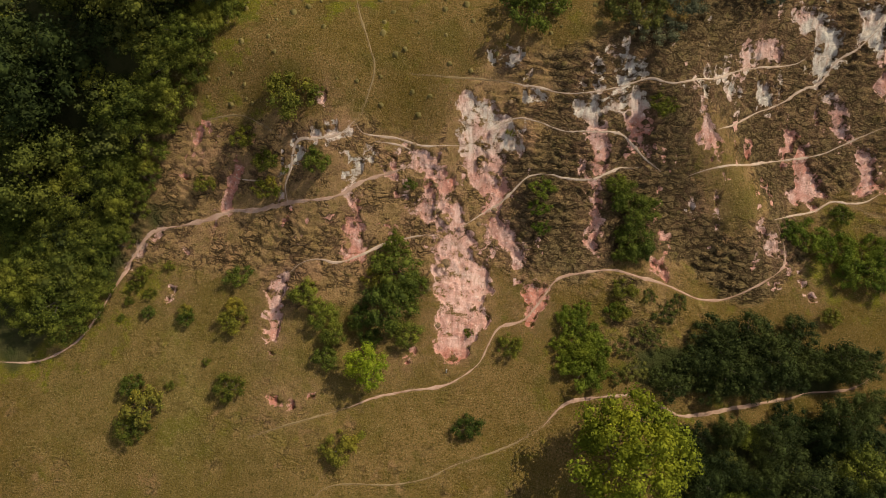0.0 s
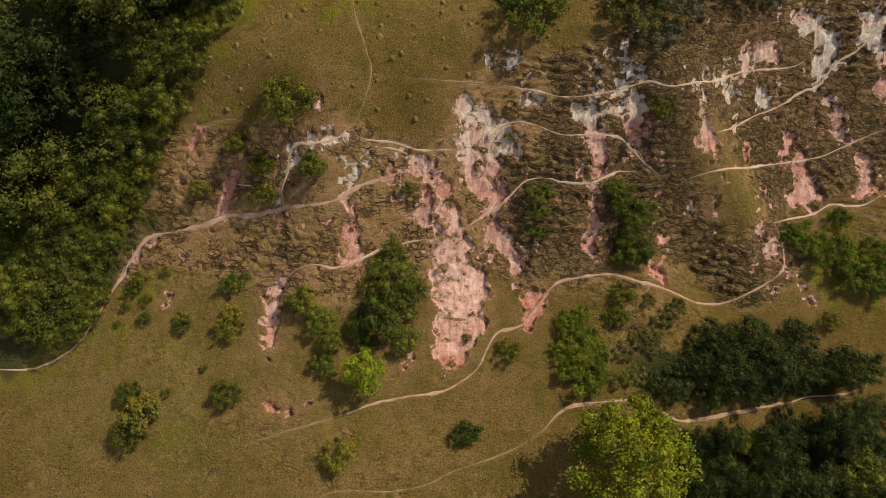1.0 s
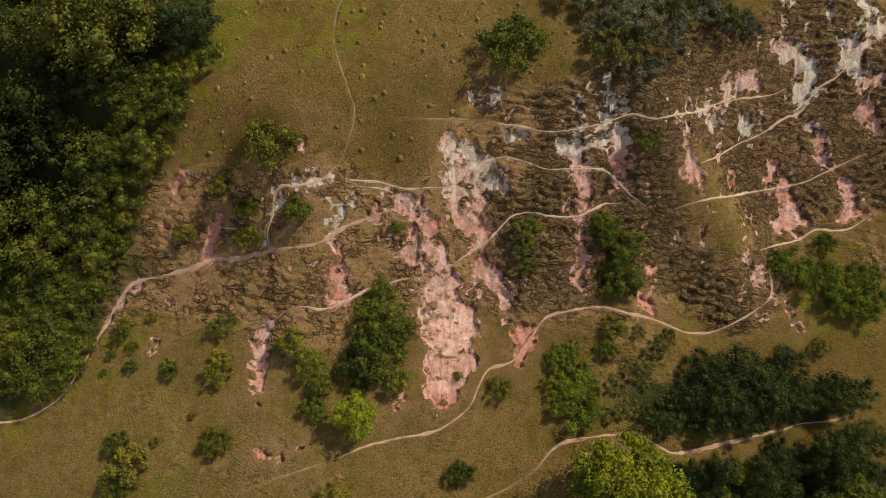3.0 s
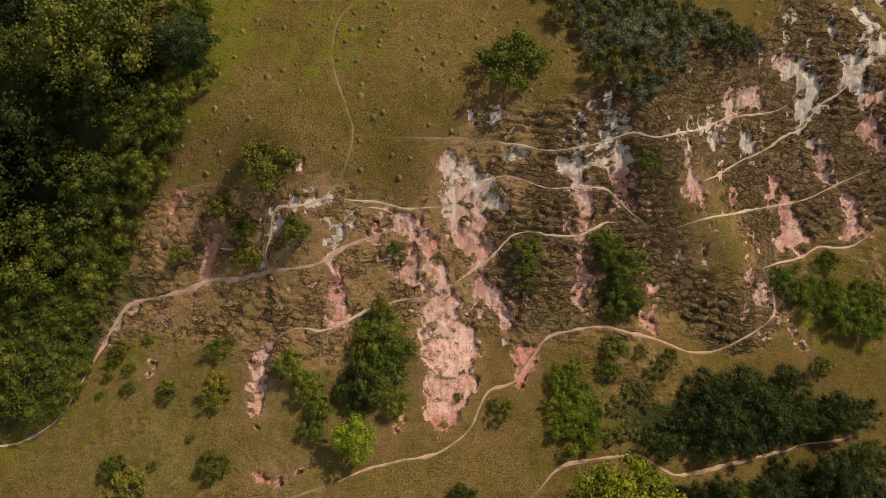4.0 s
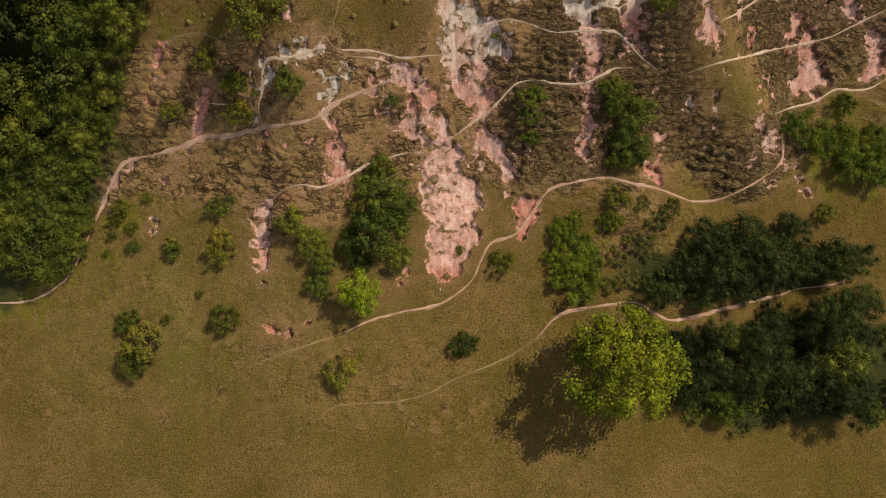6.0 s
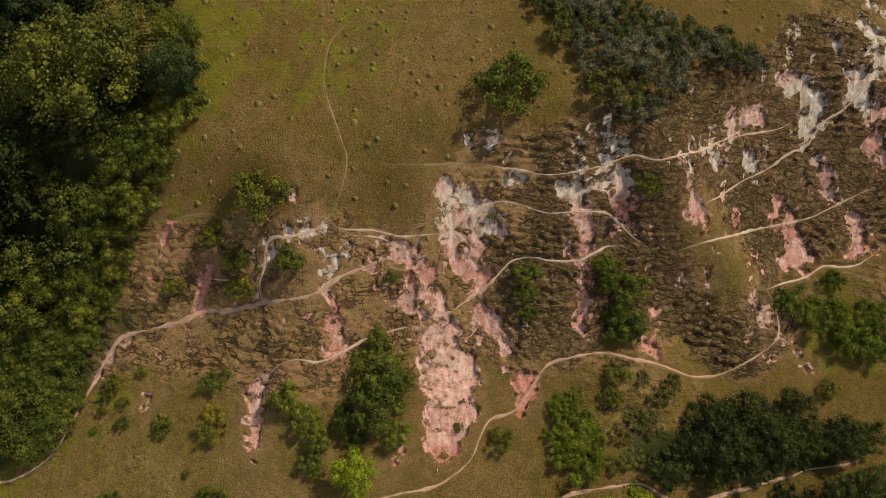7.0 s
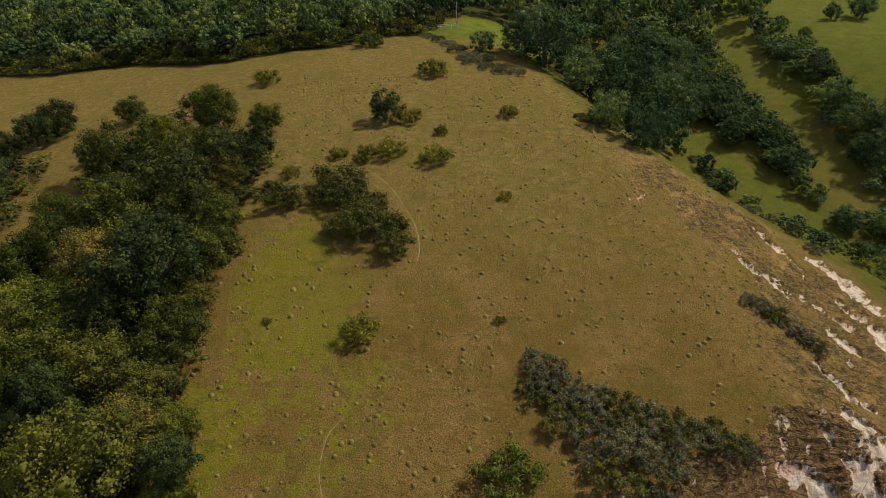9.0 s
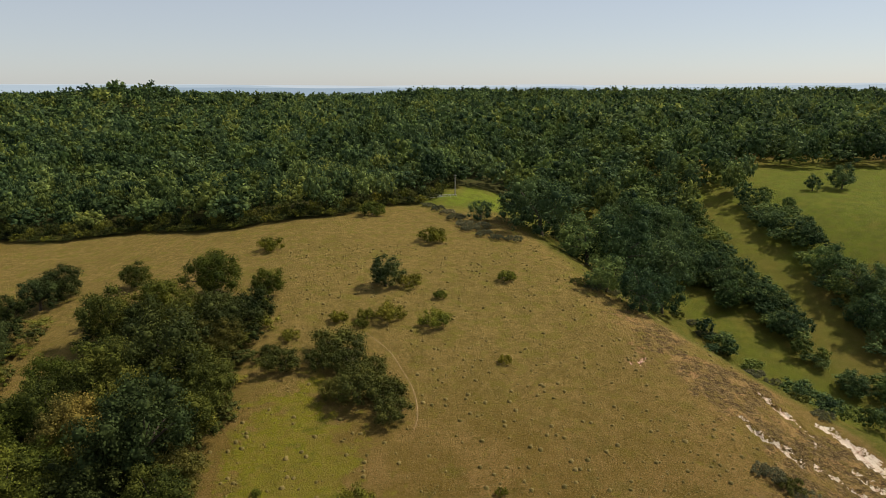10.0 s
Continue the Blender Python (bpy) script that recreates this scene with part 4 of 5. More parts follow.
# name: kind, variants, crown centre, half width, half height, lowest lobes, lobes, lobe sizes, leaf clumps, clump size, trunk radius, fork, leaves
SPECIES = {
    "scrub": ("bush", 4, 0.40, 1.0, 0.46, -0.6, 20, (0.18, 0.38), 3200, 0.038, 0.05, 0.3, "olive", "round green hawthorn bush on the open grass", "bush"),
    "green_scrub": ("bush", 3, 0.40, 1.0, 0.46, -0.6, 20, (0.18, 0.38), 3200, 0.038, 0.05, 0.3, "green", "small leafy green bush on the open grass", "bush"),
    "pale_scrub": ("bush", 2, 0.40, 1.0, 0.46, -0.6, 18, (0.18, 0.36), 2200, 0.052, 0.05, 0.3, "pale", "bush with yellowing leaves on the grass slope", "bush"),
    "clump": ("bush", 4, 0.50, 1.0, 0.58, -0.6, 22, (0.18, 0.40), 4200, 0.034, 0.05, 0.35, "green", "dense leafy bush in a clump on the slope", "bush"),
    "far_clump": ("bush", 4, 0.50, 1.0, 0.58, -0.6, 22, (0.18, 0.40), 4200, 0.034, 0.05, 0.35, "dusk", "dense dark olive bush in a clump on the dry down", "bush"),
    "bramble": ("bramble", 3, 0.30, 1.05, 0.34, -0.4, 26, (0.14, 0.30), 4200, 0.032, 0.03, 0.15, "bramble", "low spreading bright green bramble patch", "bush"),
    "dark": ("bush", 4, 0.62, 1.0, 0.75, -0.6, 24, (0.18, 0.38), 4500, 0.032, 0.05, 0.4, "deep", "dark green bush in a dense thicket", "bush"),
    "hedge": ("bush", 4, 0.45, 1.15, 0.46, -0.5, 28, (0.16, 0.36), 5200, 0.03, 0.05, 0.3, "hedge", "leafy green shrub in the overgrown wood edge", "bush"),
    "thicket": ("thorn_bush", 3, 0.22, 1.1, 0.28, -0.3, 30, (0.12, 0.24), 3600, 0.03, 0.03, 0.12, "grey", "grey-green tangled thorn bush in a low thicket", "bush"),
    "low_green": ("bramble", 2, 0.24, 1.1, 0.30, -0.3, 26, (0.12, 0.26), 3200, 0.036, 0.03, 0.12, "dusk", "low green bramble among grey thorn bushes", "bush"),
    "wood": ("tree", 4, 0.80, 1.0, 0.82, -0.9, 34, (0.18, 0.36), 8500, 0.029, 0.06, 0.6, "forest_deep", "broadleaf tree with a full green crown in the wood", "tree"),
    "deep_wood": ("tree", 4, 0.85, 1.0, 0.86, -0.9, 34, (0.18, 0.36), 8500, 0.029, 0.06, 0.6, "deep", "dark green broadleaf tree with a full crown in the wood", "tree"),
    "gold_wood": ("tree", 2, 0.78, 1.0, 0.80, -0.9, 30, (0.18, 0.36), 8500, 0.029, 0.06, 0.6, "forest", "mid green broadleaf tree in the wood", "tree"),
    "rust_wood": ("tree", 2, 0.78, 1.0, 0.80, -0.9, 30, (0.18, 0.36), 8500, 0.029, 0.06, 0.6, "rust", "tree with brownish turning leaves in the wood", "tree"),
    "brow_tree": ("tree", 3, 0.80, 1.0, 0.85, -0.9, 30, (0.18, 0.36), 4200, 0.034, 0.06, 0.6, "canopy_deep", "broadleaf tree with a full dark green crown on the valley side", "tree"),
    "brow_green": ("tree", 2, 0.80, 1.0, 0.82, -0.9, 30, (0.18, 0.36), 4200, 0.034, 0.06, 0.6, "canopy", "broadleaf tree with a mid green crown on the valley side", "tree"),
    "oak": ("tree", 1, 1.0, 1.0, 0.85, -0.6, 70, (0.12, 0.24), 11000, 0.026, 0.06, 0.55, "yellow", "large spreading tree with yellow-green leaves beside the path", "tree"),
    "bright_tree": ("tree", 1, 0.95, 1.0, 0.95, -0.8, 34, (0.16, 0.32), 4500, 0.036, 0.05, 0.5, "bright", "small vivid light green tree at the foot of the slope", "tree"),
    "dark_round": ("tree", 1, 0.85, 0.9, 0.90, -0.85, 34, (0.18, 0.34), 5000, 0.036, 0.06, 0.4, "blue", "dark round evergreen tree alone on the dry grass", "tree"),
    "conifer": ("tree", 2, 0.98, 1.0, 0.95, -0.8, 40, (0.16, 0.30), 8500, 0.029, 0.06, 0.6, "blue", "dark blue-green tree in the wood", "tree"),
}
MADE = {}


def glade(x, y, room=0.0):
    """Grass that stays open in the valley: a strip under the brow and the bank opposite."""
    strip = 150 < y < 240 and abs(x - 108 + 0.42 * max(0, y - 185)) < 7 + room
    bank = 190 < y < 342 and abs(x - 127 + 0.00046 * (y - 240) ** 2) < 6.5 + room
    return strip or bank


def grow(species, x, y, r, group="", tall=1.0, variant=None):
    """A plant of that species, with a crown of about r metres, rooted at (x, y)."""
    kind, variants, centre, wide, high, low, lobes, sizes, count, size, trunk, fork, leaf, label, category = SPECIES[species]
    rng = np.random.default_rng(int(abs(x * 131 + y * 17)) + 7)
    v = variant if variant is not None else int(rng.integers(variants))
    spin, sx, sy, sz = rng.uniform(0, 360), rng.uniform(0.9, 1.12), rng.uniform(0.9, 1.12), rng.uniform(0.88, 1.12) * tall
    m = pose(x, y, ground_z(x, y) - 0.05, 0, 0, spin) @ Matrix.Diagonal((r * sx, r * sy, r * sz, 1))
    if (species, v) in MADE:
        proto = MADE[species, v]
        s = proto.scale
        return copy_thing(proto, m @ Matrix.Diagonal((1 / s[0], 1 / s[1], 1 / s[2], 1)))
    shape = np.random.default_rng(1000 + v * 31 + sum(map(ord, species)))
    blobs = crown_lobes(shape, lobes, centre, wide, high, *sizes, low)
    root = tagged(new(kind), label, category, group)
    crown = mesh_from("crown", *foliage(shape, blobs, count, size), LEAF[leaf], True)
    part("crown", crown, root)
    stems = [blobs[k] for k in range(1, len(blobs), max(1, len(blobs) // 7))]
    part("trunk", mesh_from("trunk", *wood_mesh(shape, stems, trunk, fork), BARK, True), root)
    root.matrix_basis = m
    MADE[species, v] = root
    return root


for x, y, r in [(-27, 60.7, 4), (-30.9, 54.4, 2.2), (-30.9, 51.1, 2.4), (30.1, 65, 2.4), (7, 61.9, 0.8), (-33.9, 23.4, 2.5), (-16.2, 15.4, 2.6), (8.6, 32.4, 2.1), (1.9, 34.4, 0.8), (-47.5, 17.1, 2.5), (-38.3, 27.3, 0.7), (-35, 33.4, 2.4), (60.5, 41.2, 1.6), (-40.8, 52.1, 1.7), (-34.7, 57.3, 2.2), (26.1, 41.9, 2), (25.7, 38.5, 1.8), (-50.4, 40, 1.4), (-51.6, 38.3, 1.2), (-46.5, 41.5, 0.9), (-52.4, 36, 0.9), (-43.4, 23.6, 0.8), (-49.1, 37.2, 1), (-27.8, 53, 0.7), (-58.7, 232.4, 4.7), (-3.8, 238.3, 5.1), (-9.8, 197.7, 3.8), (-14.1, 176.7, 4.1), (-20.1, 176.6, 2.7), (-27.4, 175.2, 2.6)]:
    grow("scrub", x, y, r, "scattered bushes on the down")
for x, y, r in [(-38.3, 166.2, 2.5), (14.7, 154.3, 1.9), (10.4, 110.7, 1.3), (-15, 106.7, 3.7), (-21.2, 172.2, 2.4)]:
    grow("scrub", x, y, r, "scattered bushes on the down")
for x, y, r in [(-22.4, 53.3, 2.5), (-8.3, 53.1, 1.3), (-35.1, 40.1, 2.2), (2.6, 20, 2.3), (-48.9, 23.2, 2.1), (-42.5, 33.8, 1.6), (62.9, 57.2, 1.9), (-22.8, 61.1, 1.1), (24.1, 56.7, 1.7), (-48.8, 34.3, 1.2), (-53.1, 33.5, 0.7), (-13.2, 17.9, 0.7), (-28, 274.7, 5), (-0.8, 189.5, 2.1), (-2.2, 173.2, 4.3), (19, 201.8, 3.2), (-32.9, 110.6, 1), (9.2, 75.7, 5.3)]:
    grow("green_scrub", x, y, r, "scattered bushes on the down")
for x, y, r in [(-46.6, 20.2, 3.1), (-13.1, 40.6, 2.1), (-43.1, 34.7, 1.1), (-30.1, 52.1, 1.1), (-35, 35.7, 1.5)]:
    grow("pale_scrub", x, y, r, "scattered bushes on the down")
for x, y, r in [(-13, 26.6, 3.6)]:
    grow("bright_tree", x, y, r, "")
for x, y, r in [(-10, 42, 4.3), (-10.5, 36.2, 4.3), (-6.9, 40.3, 2.4), (-14.8, 34.6, 2.4), (-7.6, 32.6, 2.6), (-13.2, 31.4, 2.2), (-23.7, 37, 2.6), (-20.8, 34.3, 2.6), (-18.8, 31.7, 2.2), (-19.7, 28.3, 2.1), (-10.3, 45.5, 2.1), (25.1, 55.3, 2.8), (28.1, 53.1, 3.7), (27.8, 49.5, 3.2), (26.5, 47.4, 2.5), (29.3, 48.2, 2.2), (-25.1, 158.4, 6.3), (-21.5, 149.6, 4.8), (-27.7, 151.9, 4), (-37.4, 150.9, 4.9), (-17.9, 139.7, 6.4), (-10.1, 132.3, 4.1), (-11.8, 139.4, 4.6), (-22.9, 139.9, 4), (-15.6, 148.4, 3.8), (-41.3, 156.9, 3.2)]:
    grow("far_clump" if y > 100 else "clump", x, y, r, "clumps of bushes")
for x, y, r in [(19.4, 33.7, 3.2), (19.8, 29.5, 3.5), (17.7, 37.2, 2.2), (21.2, 32.2, 2.8), (17.8, 30.4, 2.3), (12.4, 55, 2.2), (12.2, 52.7, 1.8), (12.7, 50.3, 1.6), (54.1, 54, 2.1), (56.9, 53.4, 3.2), (61.3, 51.4, 3.7), (65.7, 49.3, 4), (68.5, 48.3, 3.3), (63.2, 47.4, 2.1), (68.4, 52, 2.9), (17.9, 36.6, 2.1), (20.8, 34.3, 2.2), (18.7, 30.7, 2.5), (16.5, 33, 1.7), (21.9, 29.5, 2), (19.7, 38.7, 1.6), (22.4, 32.3, 1.6), (24.9, 38.7, 1.7)]:
    grow("bramble", x, y, r, "bramble patches")
for x, y, r in [(40.1, 36.3, 3.7), (45.9, 36.3, 4.5), (41.7, 31.4, 4.8), (49.5, 33.5, 4.8), (37.5, 31.4, 3.3), (32.9, 28.3, 3.7), (54.4, 37.9, 3.3), (55.9, 33.3, 3.3), (60.9, 33.5, 4), (46.3, 29.7, 3.9), (39.3, 27.6, 2.7), (44, 34.5, 3.9), (53.1, 31.5, 3.1), (58.5, 32.7, 3.2), (65.1, 33.9, 3.2)]:
    grow("dark", x, y, 0.88 * r, "dark thicket below the path")
for x, y, r in [(25.2, 15.8, 8.4)]:
    grow("oak", x, y, r, "")
for x, y, r in [(36.1, 14.2, 4.2), (41.3, 21.6, 3), (48.6, 20.7, 4.6), (59.2, 23.9, 4.8), (45.6, 15.1, 4.1), (64.8, 27, 3.5), (40.7, 16.3, 3.5), (55.3, 22.4, 3.6), (61.2, 12.4, 5)]:
    grow("deep_wood", x, y, 0.88 * r, "woods below the path")
for x, y, r in [(36, 20.7, 2.9), (52.2, 16.3, 5), (56.2, 14.4, 4.9), (51.4, 24.7, 2.9)]:
    grow("dark", x, y, 0.88 * r, "woods below the path")
for x, y, r in [(45, 21.7, 2.5), (61.7, 18.5, 5), (32.7, 20.5, 2.4), (42.6, 11.1, 4.2)]:
    grow("clump", x, y, 0.88 * r, "woods below the path")
for x, y, r in [(-40.3, 71.7, 3.5), (-43.4, 68.9, 3.8), (-42.2, 66.6, 2.6), (-46.9, 65, 3.7), (-50.5, 62.4, 3.9), (-45.3, 61.4, 3.3), (-51.7, 57.5, 3.7), (-48.3, 58.8, 2.4), (-57.3, 54.7, 4.4), (-62.1, 50.7, 4.9), (-55.7, 51, 3.8), (-65.1, 45.8, 4.6), (-58.5, 45.9, 4.2), (-68.5, 41.9, 4.6), (-59.9, 41.3, 4.1), (-63.2, 35.7, 5.6), (-68, 37.9, 3.8), (-52, 53.1, 3), (-53.6, 48.5, 2.9), (-60.2, 32.7, 3.8), (-55.8, 44.1, 2.7), (-72.9, 43, 3.9), (-71.7, 36.3, 3.2), (-48.5, 56.1, 2), (-63, 42.2, 3.7), (-67, 32.8, 3), (-46, 67, 3.5), (-48.5, 62, 3), (-54.2, 59.8, 4.1), (-54.3, 54.5, 3.2)]:
    grow("hedge", x, y, r, "shrubs of the wood edge")
for x, y, r in [(-59.9, 53, 3.6), (-59.2, 48.7, 3.2), (-66.1, 49.5, 4.4), (-69.5, 45.6, 4.2), (-71, 39.4, 4.5), (-58.3, 36.4, 3.2), (-57.9, 39, 2.9), (-38.4, 73.4, 3), (-42.3, 64.3, 2), (-46.6, 59, 1.8), (-50.2, 54.2, 1.9), (-51.4, 51.2, 1.9), (-55.6, 46.5, 2.3), (-57.7, 43.4, 2.3)]:
    grow("hedge", x, y, r, "shrubs of the wood edge")
for x, y, r in [(-67.7, 60.1, 10.2), (-64, 82.7, 5.4), (-59.7, 107.8, 7.1), (-62, 147.4, 10.4), (-115, 203, 6.5), (-54.3, 166.7, 8.1), (-122, 186, 5.5), (-76.6, 172.4, 6), (-70.2, 91.2, 5.5), (-45.1, 93.1, 3.2), (-49.1, 174.2, 5.8)]:
    grow("deep_wood", x, y, r, "trees of the side wood")
for x, y, r in [(-69.5, 52, 8.5), (-49.9, 73.3, 8.6), (-56.4, 94.4, 6.8), (-48, 103.2, 6), (-64.7, 131, 7.4), (-94.5, 207.8, 4.6), (-72.8, 141.3, 9), (-54.3, 142.3, 7.6), (-51.3, 125.9, 7), (-86.4, 171.4, 8.1), (-65.1, 168.8, 6.9), (-81.2, 129.1, 7.8), (-66.8, 106.7, 5.8), (-48.3, 89.6, 5), (-49.3, 137.2, 5.8), (-61.2, 74.1, 6.1)]:
    grow("wood", x, y, r, "trees of the side wood")
for x, y, r in [(-65.9, 194, 9.5), (-70.4, 46.9, 5.2), (-68.9, 96.9, 7.6), (-76.8, 108.8, 8.2), (-49.9, 191.8, 4.6), (-86.7, 145.6, 6.2), (-77.3, 183.5, 7.5), (-85.4, 123.4, 8.2), (-72.2, 116.6, 6.1), (-40.9, 83.1, 4.2), (-88, 136, 5)]:
    grow("gold_wood", x, y, r, "trees of the side wood")
for x, y, r in [(-46.3, 78.7, 6.4), (-54, 158, 5.9), (-72, 124.3, 7.4), (-48, 112.7, 5.6)]:
    grow("rust_wood", x, y, r, "trees of the side wood")
for x, y, r in [(-54.6, 115.2, 10.8), (-118, 196, 6), (-113, 160, 7.1), (-60.9, 87.5, 6), (-39.2, 75.5, 5.1)]:
    grow("conifer", x, y, r, "trees of the side wood")
for x, y, r in [(-16.5, 197.6, 5.3)]:
    grow("dark_round", x, y, r, "")
for x, y, r in [(63.1, 239.1, 14.7), (76.4, 242.3, 12.4), (37.8, 259.2, 12.9), (30.5, 268.6, 10.9), (48.4, 270.3, 8.8), (56.3, 190.8, 7.4), (73.7, 223.7, 7.7), (14.5, 266, 4.6), (87.5, 277.4, 12.5), (87.4, 259.9, 10.7), (71.7, 285.8, 10.7)]:
    grow("brow_tree", x, y, r, "trees on the valley brow")
for x, y, r in [(51.4, 241.2, 11.2), (48.2, 198.8, 6.6), (82.7, 284.7, 11.4)]:
    grow("brow_green", x, y, r, "trees on the valley brow")
for x, y, r in [(85.2, 227.1, 3.1), (98.3, 201.2, 3.6), (103.3, 256.7, 6.6), (108.9, 242.6, 6), (97, 252.6, 5.4), (112.2, 215.9, 6.3), (118.4, 212.7, 5.3), (116.6, 172.9, 7.4), (127.9, 246.9, 7.8), (144.7, 231.8, 7.7), (131.1, 196.1, 7.8), (132, 267.9, 7.1), (139.4, 215.4, 7.3), (133.8, 224.3, 7.1), (118.5, 196.2, 4), (133.1, 306.6, 6.5), (144.2, 272.6, 6), (99.8, 296.1, 5.7), (114.1, 234.8, 4.8), (122.6, 227.2, 4.8), (127.4, 205.2, 6), (137.6, 287.9, 5.8), (120.9, 282.9, 4.8), (102.5, 246.8, 4.9), (117.6, 187, 4.5), (190.9, 334.5, 6.9), (175.7, 330.5, 4.2)]:
    if not glade(x, y, 0.5 * r):
        grow("brow_tree", x, y, r, "valley trees")
for x, y, r in [(93.6, 205.2, 3), (99.5, 275.9, 7), (102.5, 219.4, 6.2), (119, 201.4, 4.4), (139.4, 246.8, 7.1), (127.4, 284.4, 7.4), (100.3, 234.3, 5.1), (123.5, 305.7, 6.4), (111.3, 311.8, 6), (93, 235.7, 4.3), (128.3, 237.1, 5.7), (90.5, 251.2, 4.9), (125.4, 181.3, 4.8), (152.2, 305.3, 3.3)]:
    if not glade(x, y, 0.5 * r):
        grow("brow_green", x, y, r, "valley trees")
for x, y, r in [(16.9, 98.8, 4.4), (18.6, 93.5, 4.6), (23.3, 91.2, 4.3), (24, 85.2, 4.8), (27.8, 82.1, 4.6), (32.3, 86.6, 4.2), (32.2, 79.2, 4.3), (38.5, 83.4, 4.2), (45.6, 83.1, 2.7), (48, 82.9, 1.8), (27.8, 74.1, 4.4), (22.4, 80.6, 2.9), (59.1, 117.3, 2.2), (60.8, 115.8, 2.5), (64.7, 111.5, 2.7), (66.1, 109, 2.5), (68.1, 105, 1.7), (85.3, 215, 3.1), (78.8, 165.2, 2.7), (95.4, 188.3, 2.9), (86.8, 147.2, 2.3), (83.7, 222.2, 2.6), (45.1, 198.6, 3.1), (50.5, 199.6, 2.7), (-6, 290, 3), (-2, 284, 3.4), (2, 277, 3.6), (5, 268, 4), (8, 259, 4), (10, 252, 3.6), (15, 246, 3.6), (19, 241, 3), (15, 256, 3.4), (25, 240, 3)]:
    grow("thicket", x, y, r, "thorn thicket on the brow")
for x, y, r in [(19.1, 87.5, 4.6), (28.3, 88.9, 4.2), (35.5, 85.4, 4.2), (42.2, 83.8, 3.8), (24.9, 76.3, 4.6), (15.3, 92.8, 3.2), (62.8, 113.7, 2.7), (67.4, 106.8, 2.1), (87.7, 205.3, 3), (85.6, 156.4, 2.5), (79, 226.1, 2.6), (40.7, 201.6, 2.7)]:
    grow("low_green", x, y, r, "thorn thicket on the brow")

for x, y, r in [(26.3, 33.2, 1.7), (29.1, 36, 1.9), (32.4, 39, 1.9), (27.8, 30, 1.9), (30.8, 34.9, 1.8), (34.9, 40.9, 1.7), (24.8, 29.2, 1.5), (30.3, 41.4, 1.3)]:
    grow("low_green", x, y, r, "brambles above the lower path", 0.7)


# ---- woods ----
def woodland(name, spots, grades, leaf, label):
    """Many far trees in one mesh. spots: x, y, crown radius, height; grades: templates of crowns."""
    verts, faces, tones, total = [], [], [], 0
    rng = np.random.default_rng(sum(map(ord, name)) + len(spots))
    for x, y, r, h in spots:
        v, f = grades[int(rng.integers(len(grades)))]
        w = rng.uniform(0, 2 * math.pi)
        c, s = math.cos(w) * r, math.sin(w) * r
        p = np.column_stack([v[:, 0] * c - v[:, 1] * s + x, v[:, 0] * s + v[:, 1] * c + y, v[:, 2] * h / 2.1 + ground_z(x, y) - 0.3])
        verts.append(p)
        faces.append(f + total)
        tones.append(np.full(len(p), rng.uniform(-1, 1), np.float32))
        total += len(p)
    me = mesh_from(name, np.vstack(verts), np.vstack(faces), LEAF[leaf], True)
    me.attributes.new("tone", "FLOAT", "POINT").data.foreach_set("value", np.concatenate(tones))
    return tagged(new(name, me), label, "woodland", kind="stuff")


def crown_template(seed, lobes, count, size):
    rng = np.random.default_rng(seed)
    return foliage(rng, [(x, y, max(z, 0.5), r) for x, y, z, r in crown_lobes(rng, lobes, 1.15, 1.0, 0.95, 0.26, 0.46, -0.6)], count, size, 0.52)


NEAR_CROWNS = [crown_template(200 + k, 18, 520, 0.082) for k in range(5)]
MID_CROWNS = [crown_template(300 + k, 11, 260, 0.115) for k in range(5)]
FAR_CROWNS = [crown_template(400 + k, 7, 110, 0.165) for k in range(5)]


def scatter(x0, x1, y0, y1, gap, keep, seed):
    """Uneven rows of spots in a stretch of the plan."""
    rng = np.random.default_rng(seed)
    out = []
    for y in np.arange(y0, y1, gap):
        for x in np.arange(x0, x1, gap):
            p = (x + rng.uniform(-0.45, 0.45) * gap, y + rng.uniform(-0.45, 0.45) * gap)
            if keep(*p):
                out.append((*p, rng.uniform(0, 1), rng.uniform(0, 1)))
    return out


def in_view(x, y, spare=25):
    return abs(x) < y * 0.66 + spare


def open_field(x, y):
    """Meadows that stay free of trees."""
    return 150 < x < 265 and 238 + 0.15 * (x - 143) < y < 392


def forest(x, y):
    if not in_view(x, y) or open_field(x, y) or glade(x, y, 3):
        return False
    if x < 45:
        return y > wood_edge(x) + 5
    return y > 300 + 0.2 * max(0, x - 60) and not (x < 75 and y < 312)


def vale(x, y):
    """The bushy valley floor and its sides."""
    if not in_view(x, y) or open_field(x, y) or glade(x, y, 2):
        return False
    return 102 - 0.2 * (y - 205) < x < 330 and 200 < y < 305 + 0.2 * (x - 60)


near = [(x, y, 4.6 + 4.4 * a * a, 10 + 9 * b) for x, y, a, b in scatter(-330, 330, 205, 345, 9.6, forest, 5)]
bushy = [(x, y, 3.0 + 2.6 * a * a, 4.5 + 4.5 * b) for x, y, a, b in scatter(60, 330, 200, 370, 6.6, vale, 15)]
bushy += [(x, y, 2.2 + 2.6 * a * a, 3.0 + 4.5 * b) for x, y, a, b in scatter(84, 178, 130, 235, 6.6, lambda x, y: in_view(x, y) and float(cloud(np.array(x / 14), np.array(y / 20), 63, 2)) > (0.02 if x < 111 else -9) and not glade(x, y, 1) and x > 70 - 0.28 * max(0, y - 130) + min(31, max(2, 31 - 0.48 * (y - 140))), 25)]
half = [(x, y, 6.2 + 5 * a * a, 11 + 11 * b) for x, y, a, b in scatter(-360, 360, 345, 540, 12.5, forest, 9)]
